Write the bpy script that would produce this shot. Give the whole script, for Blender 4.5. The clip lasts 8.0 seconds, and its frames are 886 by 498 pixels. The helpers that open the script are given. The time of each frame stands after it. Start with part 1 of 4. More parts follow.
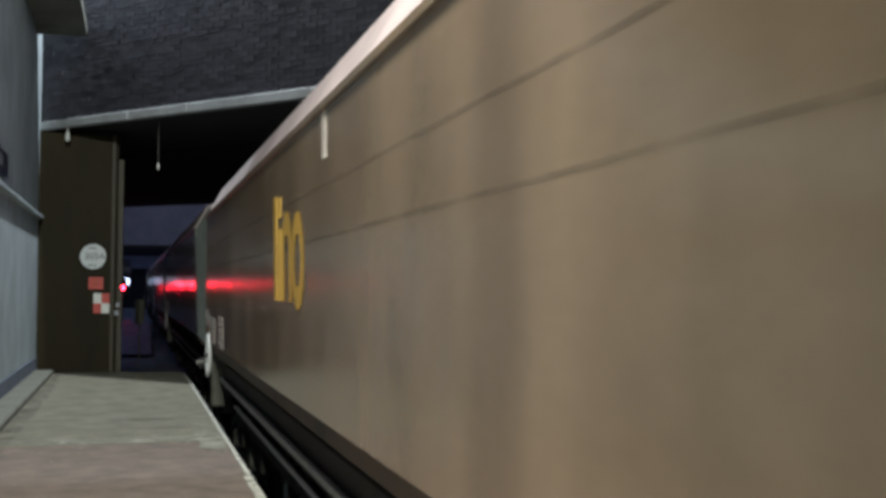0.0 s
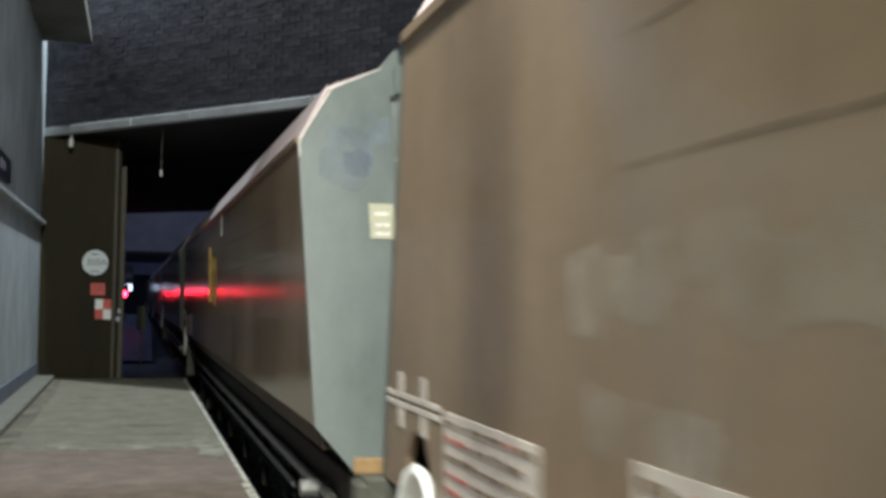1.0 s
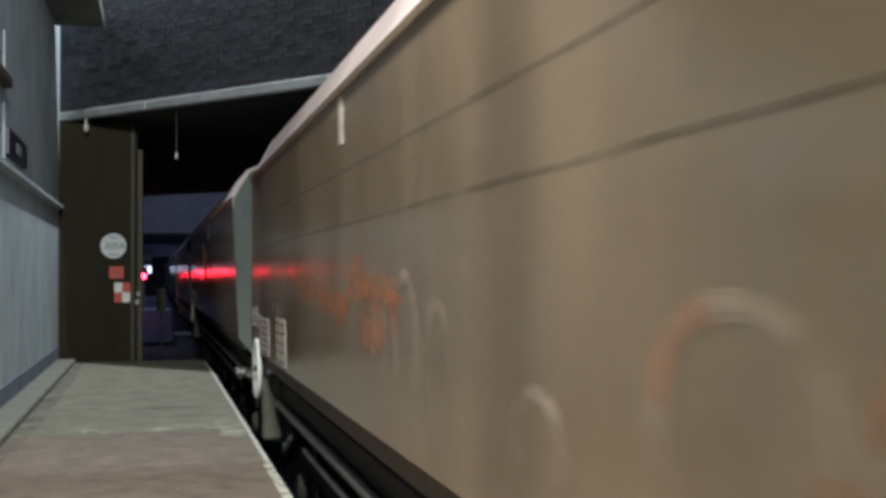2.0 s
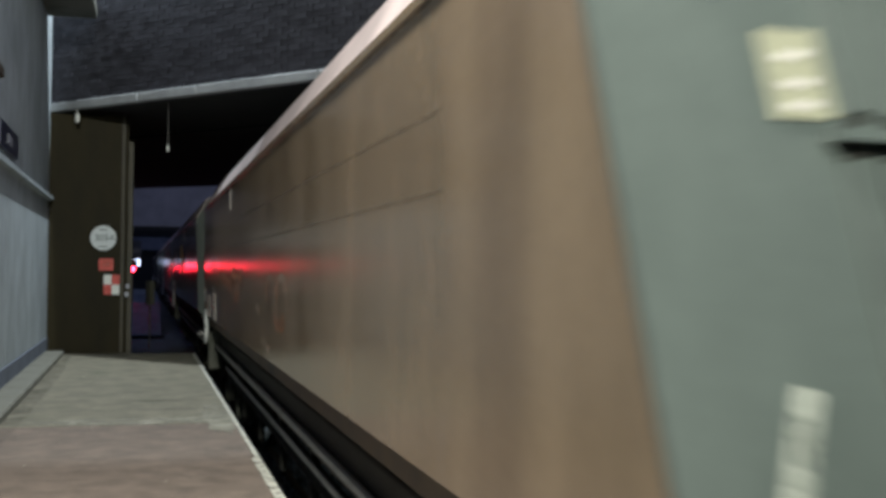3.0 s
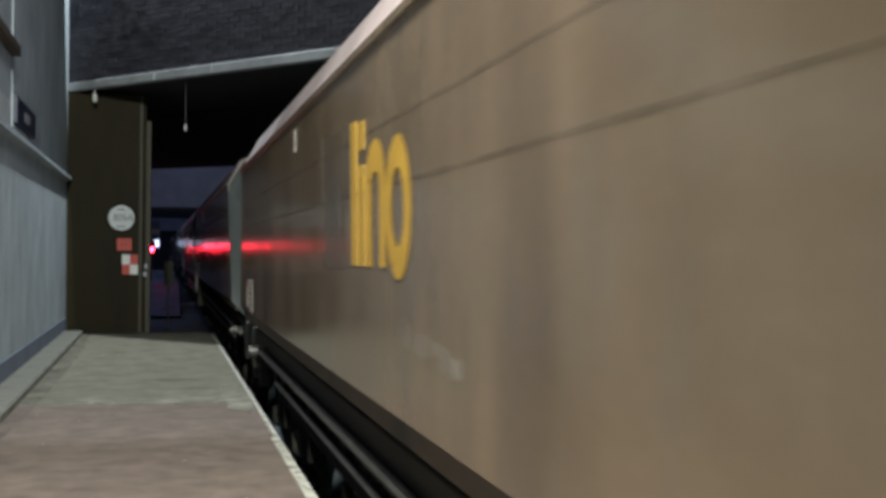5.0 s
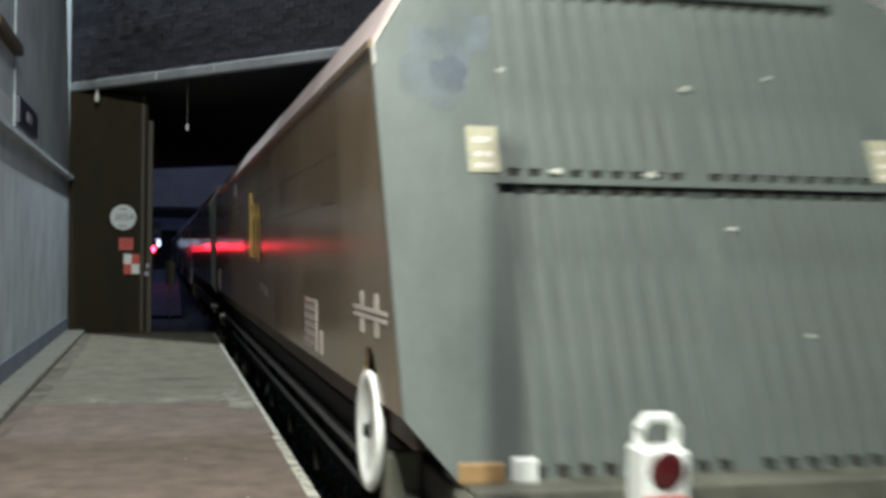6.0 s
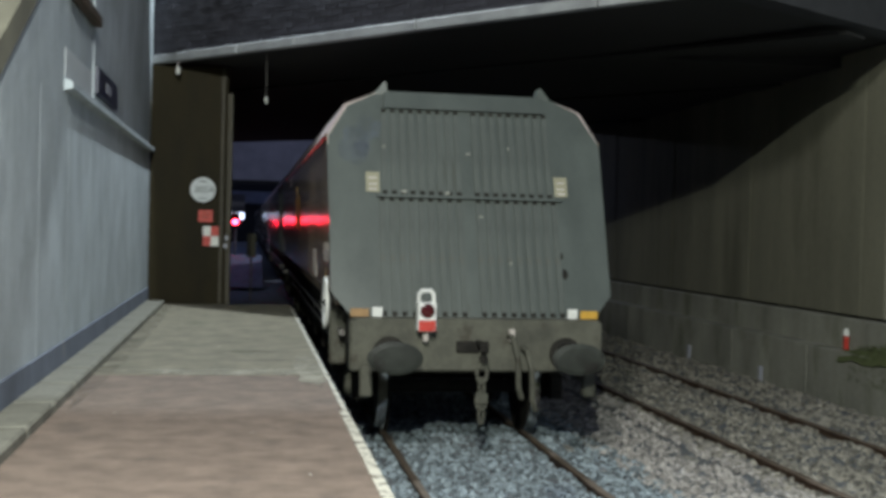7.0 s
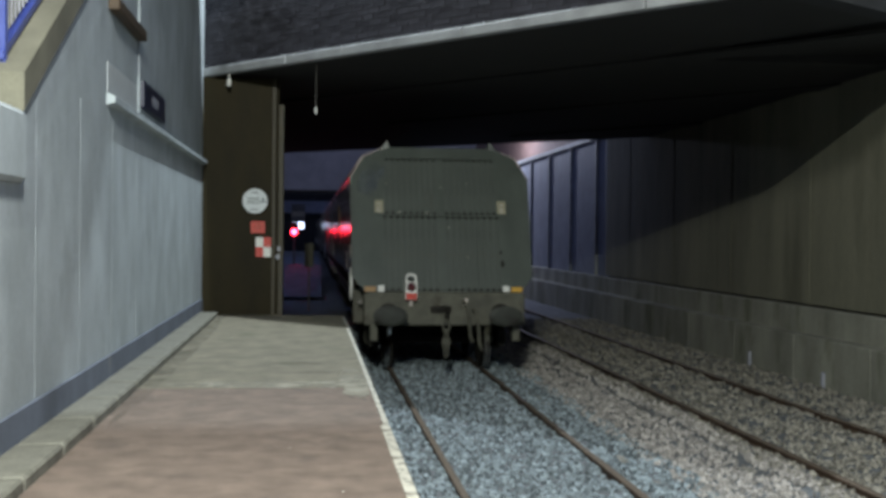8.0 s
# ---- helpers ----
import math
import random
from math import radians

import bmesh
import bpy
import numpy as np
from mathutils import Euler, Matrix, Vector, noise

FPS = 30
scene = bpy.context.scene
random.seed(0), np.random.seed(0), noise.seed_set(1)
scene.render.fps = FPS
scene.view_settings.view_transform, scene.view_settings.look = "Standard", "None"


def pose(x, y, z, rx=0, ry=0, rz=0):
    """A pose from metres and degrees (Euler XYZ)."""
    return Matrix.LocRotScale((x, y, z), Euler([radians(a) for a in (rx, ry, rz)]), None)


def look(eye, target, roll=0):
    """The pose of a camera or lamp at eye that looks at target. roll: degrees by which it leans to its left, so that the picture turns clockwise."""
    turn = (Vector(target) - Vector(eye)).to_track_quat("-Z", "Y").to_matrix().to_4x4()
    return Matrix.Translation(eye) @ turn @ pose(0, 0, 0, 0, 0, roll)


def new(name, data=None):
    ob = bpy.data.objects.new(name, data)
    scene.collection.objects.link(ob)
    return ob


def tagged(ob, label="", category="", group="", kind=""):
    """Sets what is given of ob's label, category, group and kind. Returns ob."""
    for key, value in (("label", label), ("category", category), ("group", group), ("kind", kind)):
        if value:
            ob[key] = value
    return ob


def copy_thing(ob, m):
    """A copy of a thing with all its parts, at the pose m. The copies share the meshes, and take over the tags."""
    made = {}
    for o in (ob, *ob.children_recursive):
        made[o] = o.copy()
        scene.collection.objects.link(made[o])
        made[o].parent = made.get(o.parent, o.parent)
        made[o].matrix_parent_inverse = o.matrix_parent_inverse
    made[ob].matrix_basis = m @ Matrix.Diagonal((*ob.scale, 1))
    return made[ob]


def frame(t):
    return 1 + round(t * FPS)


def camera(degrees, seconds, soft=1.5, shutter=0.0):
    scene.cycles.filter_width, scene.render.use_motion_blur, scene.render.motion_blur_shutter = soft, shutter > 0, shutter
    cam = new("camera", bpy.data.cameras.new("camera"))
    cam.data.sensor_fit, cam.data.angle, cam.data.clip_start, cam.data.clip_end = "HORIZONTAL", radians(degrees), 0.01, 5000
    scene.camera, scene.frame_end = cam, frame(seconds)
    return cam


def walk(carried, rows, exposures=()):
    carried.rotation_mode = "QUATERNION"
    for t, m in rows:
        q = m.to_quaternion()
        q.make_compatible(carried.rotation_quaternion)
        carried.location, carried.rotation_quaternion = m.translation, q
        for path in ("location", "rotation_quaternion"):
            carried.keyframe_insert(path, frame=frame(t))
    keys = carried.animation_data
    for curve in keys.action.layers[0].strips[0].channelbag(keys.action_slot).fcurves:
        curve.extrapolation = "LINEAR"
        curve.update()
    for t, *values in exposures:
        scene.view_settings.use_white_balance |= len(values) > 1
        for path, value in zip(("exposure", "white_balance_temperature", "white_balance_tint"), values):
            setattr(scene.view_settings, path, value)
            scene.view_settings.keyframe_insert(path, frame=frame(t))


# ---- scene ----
cam = camera(41.5, 8.0, soft=3.6, shutter=0.5)
PATH = [
    (0, (-0.803, -1.316, 1.256), (-0.2890, 0.614, 1.3280), 0.4),
    (0.5, (-0.785, -1.343, 1.274), (-0.2680, 0.586, 1.3560), 1.2),
    (1, (-0.789, -1.356, 1.259), (-0.2800, 0.575, 1.3460), 0.9),
    (1.5, (-0.789, -1.327, 1.264), (-0.3130, 0.613, 1.3370), 0.3),
    (2, (-0.776, -1.333, 1.271), (-0.2950, 0.608, 1.3170), -0.2),
    (3.5, (-0.794, -1.303, 1.261), (-0.2950, 0.633, 1.2990), 1.0),
    (4, (-0.78, -1.261, 1.26), (-0.3050, 0.682, 1.2800), 0.7),
    (4.5, (-0.779, -1.226, 1.25), (-0.3100, 0.718, 1.2580), 0.5),
    (6, (-0.786, -1.266, 1.243), (-0.3190, 0.678, 1.2510), 0.6),
    (6.5, (-0.742, -1.22, 1.245), (-0.3250, 0.735, 1.2260), 0.5),
    (7, (-0.687, -1.119, 1.24), (-0.3560, 0.853, 1.2050), 1.4),
    (7.5, (-0.592, -1.021, 1.246), (-0.3555, 0.964, 1.2130), 1.6),
    (8, (-0.524, -0.999, 1.261), (-0.2980, 0.988, 1.2360), 0.6),
]
walk(cam, [(t, look(eye, target, roll)) for t, eye, target, roll in PATH],
     exposures=((0, -0.14), (4.5, -0.14), (6, -0.2), (6.5, 0.0), (7, 0.06), (7.5, 0.14), (8, 0.2)))

# ---- world and light ----
world = bpy.data.worlds.new("night")
scene.world = world
world.use_nodes = True
bg = world.node_tree.nodes["Background"]
bg.inputs["Color"].default_value = (0.25, 0.32, 0.62, 1)
bg.inputs["Strength"].default_value = 0.31


def lamp(name, kind, place, power, colour, size=0.2, target=None, angle=150, blend=0.4):
    d = bpy.data.lights.new(name, kind)
    d.energy, d.color = power, colour
    if kind == "AREA":
        d.size = size
    else:
        d.shadow_soft_size = size
    if kind == "SPOT":
        d.spot_size, d.spot_blend = radians(angle), blend
    ob = new(name, d)
    ob.matrix_world = look(place, target) if target else pose(*place)
    return ob


# platform lamp high behind the camera, added wall spots, lamps beyond the bridge
lamp("platform_lamp_light", "SPOT", (-1.4, -4.0, 5.8), 3450, (0.92, 0.99, 0.87), 0.014, (1.5, 8.0, 0.0), 150)
# Unseen fill, added to brighten the left wall and the platform.
lamp("wall_lamp_light", "SPOT", (-0.80, 1.6, 5.2), 1750, (0.97, 0.99, 0.93), 0.25, (-0.9, 8.0, 0.0), 155, 0.4)
# Guessed unseen spot over the bridge front; its cone edge bounds the lit wall.
lamp("stair_lamp_light", "SPOT", (-0.62, 14.9, 8.4), 2500, (0.84, 0.95, 1.0), 0.05, (-0.72, 14.95, 0.0), 92, 0.10)
lamp("far_lamp_light", "POINT", (6.0, 46.0, 5.6), 1100, (0.72, 0.78, 1.0), 0.2)
lamp("signal_light", "SPOT", (-1.12, 45.9, 1.40), 75, (1.0, 0.02, 0.04), 0.03, (0.1, 0.0, 1.26), 4, 0.4)

# ---- materials ----


def material(name, base, rough=0.7, metal=0.0, vary=0.25, scale=4.0, stain=None, stain_at=0.6, stain_scale=0.8,
             bump=0.15, bump_scale=60.0, stretch=(1, 1, 1), emit=0.0, island=0.0, coat=0.0, spec=0.5):
    m = bpy.data.materials.new(name)
    m.use_nodes = True
    n, l = m.node_tree.nodes, m.node_tree.links
    b = n["Principled BSDF"]
    co = n.new("ShaderNodeTexCoord")
    mp = n.new("ShaderNodeMapping")
    mp.inputs["Scale"].default_value = stretch
    l.new(co.outputs["Object"], mp.inputs["Vector"])

    def tex(s, detail=6, rough_=0.6):
        t = n.new("ShaderNodeTexNoise")
        t.inputs["Scale"].default_value, t.inputs["Detail"].default_value, t.inputs["Roughness"].default_value = s, detail, rough_
        l.new(mp.outputs["Vector"], t.inputs["Vector"])
        return t
    big, fine = tex(scale), tex(bump_scale, 3)
    mix = n.new("ShaderNodeMix")
    mix.data_type = "RGBA"
    lo = [c * (1 - vary) for c in base]
    hi = [min(1, c * (1 + vary)) for c in base]
    mix.inputs["A"].default_value, mix.inputs["B"].default_value = (*lo, 1), (*hi, 1)
    add = n.new("ShaderNodeMath")
    add.operation = "MULTIPLY_ADD"
    add.inputs[1].default_value, add.inputs[2].default_value = 0.35, -0.17
    l.new(fine.outputs["Fac"], add.inputs[0])
    sm = n.new("ShaderNodeMath")
    l.new(big.outputs["Fac"], sm.inputs[0])
    l.new(add.outputs[0], sm.inputs[1])
    rng = n.new("ShaderNodeMapRange")
    rng.inputs["From Min"].default_value, rng.inputs["From Max"].default_value = 0.3, 0.7
    l.new(sm.outputs[0], rng.inputs["Value"])
    l.new(rng.outputs[0], mix.inputs["Factor"])
    out = mix.outputs["Result"]
    if stain:
        st = tex(stain_scale, 8, 0.65)
        ramp = n.new("ShaderNodeMapRange")
        ramp.inputs["From Min"].default_value, ramp.inputs["From Max"].default_value = stain_at, stain_at + 0.12
        l.new(st.outputs["Fac"], ramp.inputs["Value"])
        m2 = n.new("ShaderNodeMix")
        m2.data_type = "RGBA"
        m2.inputs["B"].default_value = (*stain, 1)
        l.new(out, m2.inputs["A"])
        l.new(ramp.outputs[0], m2.inputs["Factor"])
        out = m2.outputs["Result"]
    if island:
        info = n.new("ShaderNodeObjectInfo")
        geo = n.new("ShaderNodeNewGeometry")
        s2 = n.new("ShaderNodeMath")
        l.new(info.outputs["Random"], s2.inputs[0])
        l.new(geo.outputs["Random Per Island"], s2.inputs[1])
        fr = n.new("ShaderNodeMath")
        fr.operation = "FRACT"
        l.new(s2.outputs[0], fr.inputs[0])
        mr = n.new("ShaderNodeMapRange")
        mr.inputs["To Min"].default_value, mr.inputs["To Max"].default_value = 1 - island, 1 + island
        l.new(fr.outputs[0], mr.inputs["Value"])
        hs = n.new("ShaderNodeHueSaturation")
        l.new(out, hs.inputs["Color"])
        l.new(mr.outputs[0], hs.inputs["Value"])
        out = hs.outputs["Color"]
    l.new(out, b.inputs["Base Color"])
    b.inputs["Metallic"].default_value = metal
    b.inputs["Specular IOR Level"].default_value = spec
    b.inputs["Coat Weight"].default_value = coat
    rr = n.new("ShaderNodeMapRange")
    rr.inputs["To Min"].default_value, rr.inputs["To Max"].default_value = max(0.02, rough - 0.1), min(1, rough + 0.1)
    l.new(big.outputs["Fac"], rr.inputs["Value"])
    l.new(rr.outputs[0], b.inputs["Roughness"])
    if bump:
        bp = n.new("ShaderNodeBump")
        bp.inputs["Strength"].default_value, bp.inputs["Distance"].default_value = bump, 0.01
        l.new(fine.outputs["Fac"], bp.inputs["Height"])
        l.new(bp.outputs["Normal"], b.inputs["Normal"])
    if emit:
        l.new(out, b.inputs["Emission Color"])
        b.inputs["Emission Strength"].default_value = emit
    return m


M_SIDE = material("brown_wagon_paint", (0.20, 0.143, 0.094), 0.19, 0, 0.22, 1.3, (0.19, 0.15, 0.12), 0.6, 1.1, 0.04, 40, (1, 1, 0.5))
M_SIDE_UP = material("pale_top_sheet", (0.42, 0.34, 0.33), 0.6, 0, 0.2, 2.0, None, 0.6, 1.0, 0.05, 40)
M_END = material("grey_green_end_paint", (0.086, 0.099, 0.090), 0.38, 0, 0.16, 2.5, (0.065, 0.068, 0.054), 0.60, 1.4, 0.05, 50, (1, 1, 0.35))
M_RIB = material("grey_rib_paint", (0.08, 0.091, 0.083), 0.6, 0, 0.2, 6, (0.08, 0.065, 0.045), 0.6, 3.0, 0.08, 60, (1, 1, 0.3))
M_GRIME = material("black_brake_grime", (0.022, 0.02, 0.017), 0.75, 0, 0.5, 6, (0.05, 0.038, 0.026), 0.62, 3, 0.4, 50, spec=0.2)
M_BEAM = material("grimy_olive_beam", (0.09, 0.088, 0.068), 0.7, 0, 0.35, 4, (0.04, 0.03, 0.02), 0.58, 3, 0.25, 40)
M_LIP = material("rusty_brown_lip", (0.07, 0.048, 0.03), 0.7, 0, 0.4, 5, (0.03, 0.024, 0.02), 0.55, 2, 0.3, 50)
M_PIPE = material("dull_steel_pipe", (0.2, 0.19, 0.18), 0.5, 0.5, 0.35, 8, (0.06, 0.045, 0.03), 0.6, 6, 0.15, 60)
M_WHITE = material("chipped_white_paint", (0.75, 0.75, 0.72), 0.5, 0, 0.1, 8, (0.5, 0.47, 0.4), 0.68, 5, 0.05, 50)
M_PALE = material("faded_white_stencil", (0.50, 0.45, 0.41), 0.6, 0, 0.2, 9, (0.2, 0.15, 0.12), 0.66, 12, 0.03, 60)
M_PLATE = material("cream_plate", (0.30, 0.285, 0.2), 0.5, 0, 0.1, 9, None, 0.6, 4, 0.03, 50)
M_RED = material("red_sign_paint", (0.55, 0.05, 0.035), 0.5, 0, 0.15, 9, None, 0.6, 4, 0.03, 50)
M_REDFADE = material("faded_red_print", (0.34, 0.08, 0.065), 0.6, 0, 0.2, 12, (0.3, 0.2, 0.17), 0.6, 14, 0.03, 50)
M_REDLENS = material("dark_red_lens", (0.07, 0.01, 0.01), 0.15, 0, 0.2, 9, None, 0.6, 4, 0, 50, coat=0.6)
M_AMBER = material("amber_reflector", (0.62, 0.36, 0.06), 0.3, 0, 0.15, 9, None, 0.6, 4, 0, 50, coat=0.4)
M_YELLOW = material("yellow_wagon_lettering", (0.62, 0.36, 0.045), 0.5, 0, 0.12, 4, (0.5, 0.3, 0.06), 0.62, 5, 0.03, 50)
M_ORANGE = material("faded_orange_spray", (0.48, 0.16, 0.065), 0.6, 0, 0.25, 4, (0.17, 0.115, 0.08), 0.52, 5, 0, 50)


def worn(m, scale, lo, hi):
    """Patchy wear or patchy crease shade: the paint is gone where noise is low."""
    n, l = m.node_tree.nodes, m.node_tree.links
    co = n.new("ShaderNodeTexCoord")
    mp = n.new("ShaderNodeMapping")
    mp.inputs["Scale"].default_value = (1, 1.0, 0.45)
    t = n.new("ShaderNodeTexNoise")
    t.inputs["Scale"].default_value, t.inputs["Detail"].default_value, t.inputs["Roughness"].default_value = scale, 8, 0.7
    r = n.new("ShaderNodeMapRange")
    r.inputs["From Min"].default_value, r.inputs["From Max"].default_value = lo, hi
    l.new(co.outputs["Object"], mp.inputs["Vector"])
    l.new(mp.outputs["Vector"], t.inputs["Vector"])
    l.new(t.outputs["Fac"], r.inputs["Value"])
    l.new(r.outputs[0], n["Principled BSDF"].inputs["Alpha"])
    return m


def wavy(m, scale, depth):
    """Sheet metal that is not quite flat: long shallow dents under the fine relief."""
    n, l = m.node_tree.nodes, m.node_tree.links
    co, t, bp = n.new("ShaderNodeTexCoord"), n.new("ShaderNodeTexNoise"), n.new("ShaderNodeBump")
    t.inputs["Scale"].default_value, t.inputs["Detail"].default_value = scale, 1
    bp.inputs["Strength"].default_value, bp.inputs["Distance"].default_value = 1.0, depth
    l.new(co.outputs["Object"], t.inputs["Vector"])
    l.new(t.outputs["Fac"], bp.inputs["Height"])
    fine = [k for k in n if k.type == "BUMP" and k != bp][0]
    l.new(bp.outputs["Normal"], fine.inputs["Normal"])


wavy(M_SIDE, 1.0, 0.005)
M_HAZE = worn(material("thin_orange_spray", (0.50, 0.17, 0.07), 0.6, 0, 0.25, 4, None, 0.5, 5, 0, 50), 9, 0.38, 0.85)
M_PALEHAZE = worn(material("thin_pale_spray", (0.52, 0.40, 0.32), 0.6, 0, 0.2, 4, None, 0.5, 5, 0, 50), 9, 0.36, 0.88)
M_SEAM = worn(material("crease_shade_brown", (0.118, 0.09, 0.064), 0.6, 0, 0.25, 4, None, 0.5, 5, 0, 50), 6, 0.32, 0.95)
M_PATCH = worn(material("grey_repaint_patch", (0.165, 0.155, 0.14), 0.4, 0, 0.2, 3, None, 0.5, 5, 0, 50, (1, 1, 0.4)), 3.5, 0.36, 0.85)
M_BLOTCH = worn(material("pale_blue_dust", (0.145, 0.175, 0.205), 0.5, 0, 0.2, 6, None, 0.6, 4, 0.02, 50), 5, 0.34, 0.95)
M_BRUISE = worn(material("dark_blue_smudge", (0.075, 0.09, 0.14), 0.5, 0, 0.2, 6, None, 0.6, 4, 0.02, 50), 12, 0.34, 0.95)
M_BUFFER = material("greasy_dark_buffer", (0.034, 0.037, 0.032), 0.55, 0, 0.35, 5, (0.02, 0.018, 0.016), 0.55, 4, 0.1, 50, spec=0.25)
M_TAN = material("dull_tan_reflector", (0.33, 0.2, 0.09), 0.5, 0, 0.2, 9, None, 0.6, 4, 0, 50)
M_TREAD = material("worn_bright_wheel_tread", (0.7, 0.7, 0.7), 0.17, 1.0, 0.15, 9, None, 0.6, 4, 0, 50)
M_CHALK = material("pale_spray_paint", (0.36, 0.36, 0.31), 0.7, 0, 0.2, 9, (0.2, 0.2, 0.17), 0.55, 9, 0, 50)
worn(M_CHALK, 22, 0.30, 0.50)
M_SMEAR = worn(material("thin_pale_dust", (0.40, 0.35, 0.30), 0.6, 0, 0.2, 4, None, 0.5, 5, 0, 50), 5, 0.38, 0.85)
worn(M_ORANGE, 7, 0.40, 0.75)
worn(M_PALE, 26, 0.30, 0.42)
worn(M_YELLOW, 14, 0.18, 0.30)
M_CONC = material("grey_concrete_wall", (0.42, 0.47, 0.50), 0.85, 0, 0.2, 2.2, (0.34, 0.38, 0.40), 0.55, 1.3, 0.3, 45, (1, 1, 0.6))
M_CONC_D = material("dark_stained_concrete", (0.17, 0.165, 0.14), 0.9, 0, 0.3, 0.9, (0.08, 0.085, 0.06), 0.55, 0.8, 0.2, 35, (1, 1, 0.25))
M_DADO = material("slate_dado_render", (0.145, 0.168, 0.22), 0.85, 0, 0.25, 2, (0.26, 0.27, 0.27), 0.62, 1.5, 0.2, 45)
M_COPE = material("weathered_coping_stone", (0.15, 0.145, 0.11), 0.85, 0, 0.25, 2, (0.12, 0.115, 0.085), 0.6, 2, 0.25, 45)
M_KERB = material("worn_kerb_concrete", (0.19, 0.185, 0.155), 0.85, 0, 0.4, 2, (0.085, 0.085, 0.06), 0.53, 1.6, 0.3, 40)
M_TARMAC = material("reddish_tarmac", (0.19, 0.145, 0.118), 0.9, 0, 0.28, 5.0, (0.13, 0.103, 0.088), 0.58, 2.2, 0.8, 110)
M_PLATGREY = material("grey_mossy_concrete", (0.19, 0.172, 0.128), 0.9, 0, 0.28, 4.0, (0.13, 0.128, 0.088), 0.56, 1.8, 0.6, 90)
M_EDGE = material("worn_white_edge_line", (0.55, 0.53, 0.46), 0.8, 0, 0.15, 6, (0.3, 0.25, 0.2), 0.56, 5, 0.3, 50)
worn(M_EDGE, 8, 0.34, 0.50)
M_BRICKD = material("dark_engineering_brick", base=(0.036, 0.035, 0.043), rough=0.75, vary=0.35, scale=5, stain=(0.024, 0.024, 0.026), stain_scale=1.2, bump=0.3, island=0.18, spec=0.15)
M_MORTAR = material("sooty_mortar", (0.03, 0.03, 0.033), 0.95, 0, 0.3, 5, None, 0.6, 2, 0.3, 60)
M_PANEL = material("brown_painted_panel", base=(0.024, 0.019, 0.008), rough=0.6, vary=0.4, scale=1.5, stain=(0.036, 0.03, 0.014), stain_scale=0.9, bump_scale=50, stretch=(1, 1, 0.3), spec=0.12)
M_JAMB = material("brown_angle_steel", (0.05, 0.042, 0.026), 0.6, 0.1, 0.3, 3, None, 0.6, 2, 0.15, 50)
M_GIRDER = material("galvanised_girder_flange", (0.31, 0.32, 0.33), 0.6, 0.1, 0.25, 2, (0.2, 0.19, 0.18), 0.6, 2, 0.15, 50)
# Near black, for the soffit, far girders, plinth backing and backdrop.
M_NEARBLACK = material("near_black_matt", (0.02, 0.019, 0.018), 0.95, 0, 0.3, 1, None, 0.6, 2, 0.2, 40)
M_BALLAST = material("grey_ballast", (0.14, 0.15, 0.16), 0.9, 0, 0.4, 9, None, 0.6, 3, 1.0, 30)
M_STONE = material("ballast_stone", (0.215, 0.255, 0.28), 0.85, 0, 0.25, 20, None, 0.6, 3, 0.2, 60, island=0.7)
M_STONE_B = material("brown_ballast_stone", (0.225, 0.21, 0.18), 0.85, 0, 0.25, 20, None, 0.6, 3, 0.2, 60, island=0.65)
M_STONE_P = material("lit_band_stone", (0.36, 0.335, 0.315), 0.85, 0, 0.25, 20, None, 0.6, 3, 0.2, 60, island=0.5)
M_SLEEPER = material("concrete_sleeper", (0.27, 0.26, 0.23), 0.9, 0, 0.25, 4, None, 0.6, 3, 0.3, 40)
M_RAIL = material("rusty_rail_web", (0.075, 0.045, 0.028), 0.8, 0.2, 0.4, 6, None, 0.6, 3, 0.2, 50)
M_RAILHEAD = material("worn_rail_head", (0.15, 0.115, 0.085), 0.65, 0.3, 0.3, 6, None, 0.6, 3, 0.05, 50)
M_BLUE = material("blue_railing_paint", (0.035, 0.055, 0.24), 0.4, 0, 0.2, 6, None, 0.6, 3, 0.04, 50)
M_NAVY = material("navy_sign_face", (0.012, 0.016, 0.05), 0.4, 0, 0.2, 6, None, 0.6, 3, 0.0, 50)
M_SIGNGREY = material("pale_sign_print", (0.35, 0.36, 0.42), 0.5, 0, 0.1, 6, None, 0.6, 3, 0.0, 50)
M_MOSS = material("green_moss", (0.095, 0.115, 0.045), 0.95, 0, 0.45, 9, (0.12, 0.11, 0.05), 0.6, 6, 0.8, 40)
M_INK = material("grey_sign_lettering", (0.12, 0.15, 0.17), 0.6, 0, 0.1, 6, None, 0.6, 3, 0.0, 50)
M_SIGNW = material("white_sign_enamel", (0.62, 0.66, 0.68), 0.5, 0, 0.08, 6, None, 0.6, 3, 0.0, 50)
M_REDGLOW = material("red_signal_glow", (1.0, 0.02, 0.05), 0.4, 0, 0.0, 6, None, 0.6, 3, 0, 50, emit=40)
M_WHITEGLOW = material("cold_lamp_glow", (0.6, 0.72, 1.0), 0.4, 0, 0.0, 6, None, 0.6, 3, 0, 50, emit=3.0)
M_BLUEWALL = material("blue_grey_cladding", (0.24, 0.26, 0.32), 0.7, 0, 0.2, 2, None, 0.6, 2, 0.1, 40)
M_FARBRICK = material("far_red_brick", (0.15, 0.095, 0.08), 0.85, 0, 0.25, 3, None, 0.6, 2, 0.2, 40)
M_FARGREY = material("far_grey_fascia", (0.22, 0.22, 0.25), 0.8, 0, 0.2, 1, None, 0.6, 2, 0.1, 40)
M_RIBWALL = material("ribbed_concrete", (0.18, 0.175, 0.13), 0.9, 0, 0.3, 0.8, (0.115, 0.112, 0.08), 0.56, 0.7, 0.2, 40, (1, 1, 0.2))
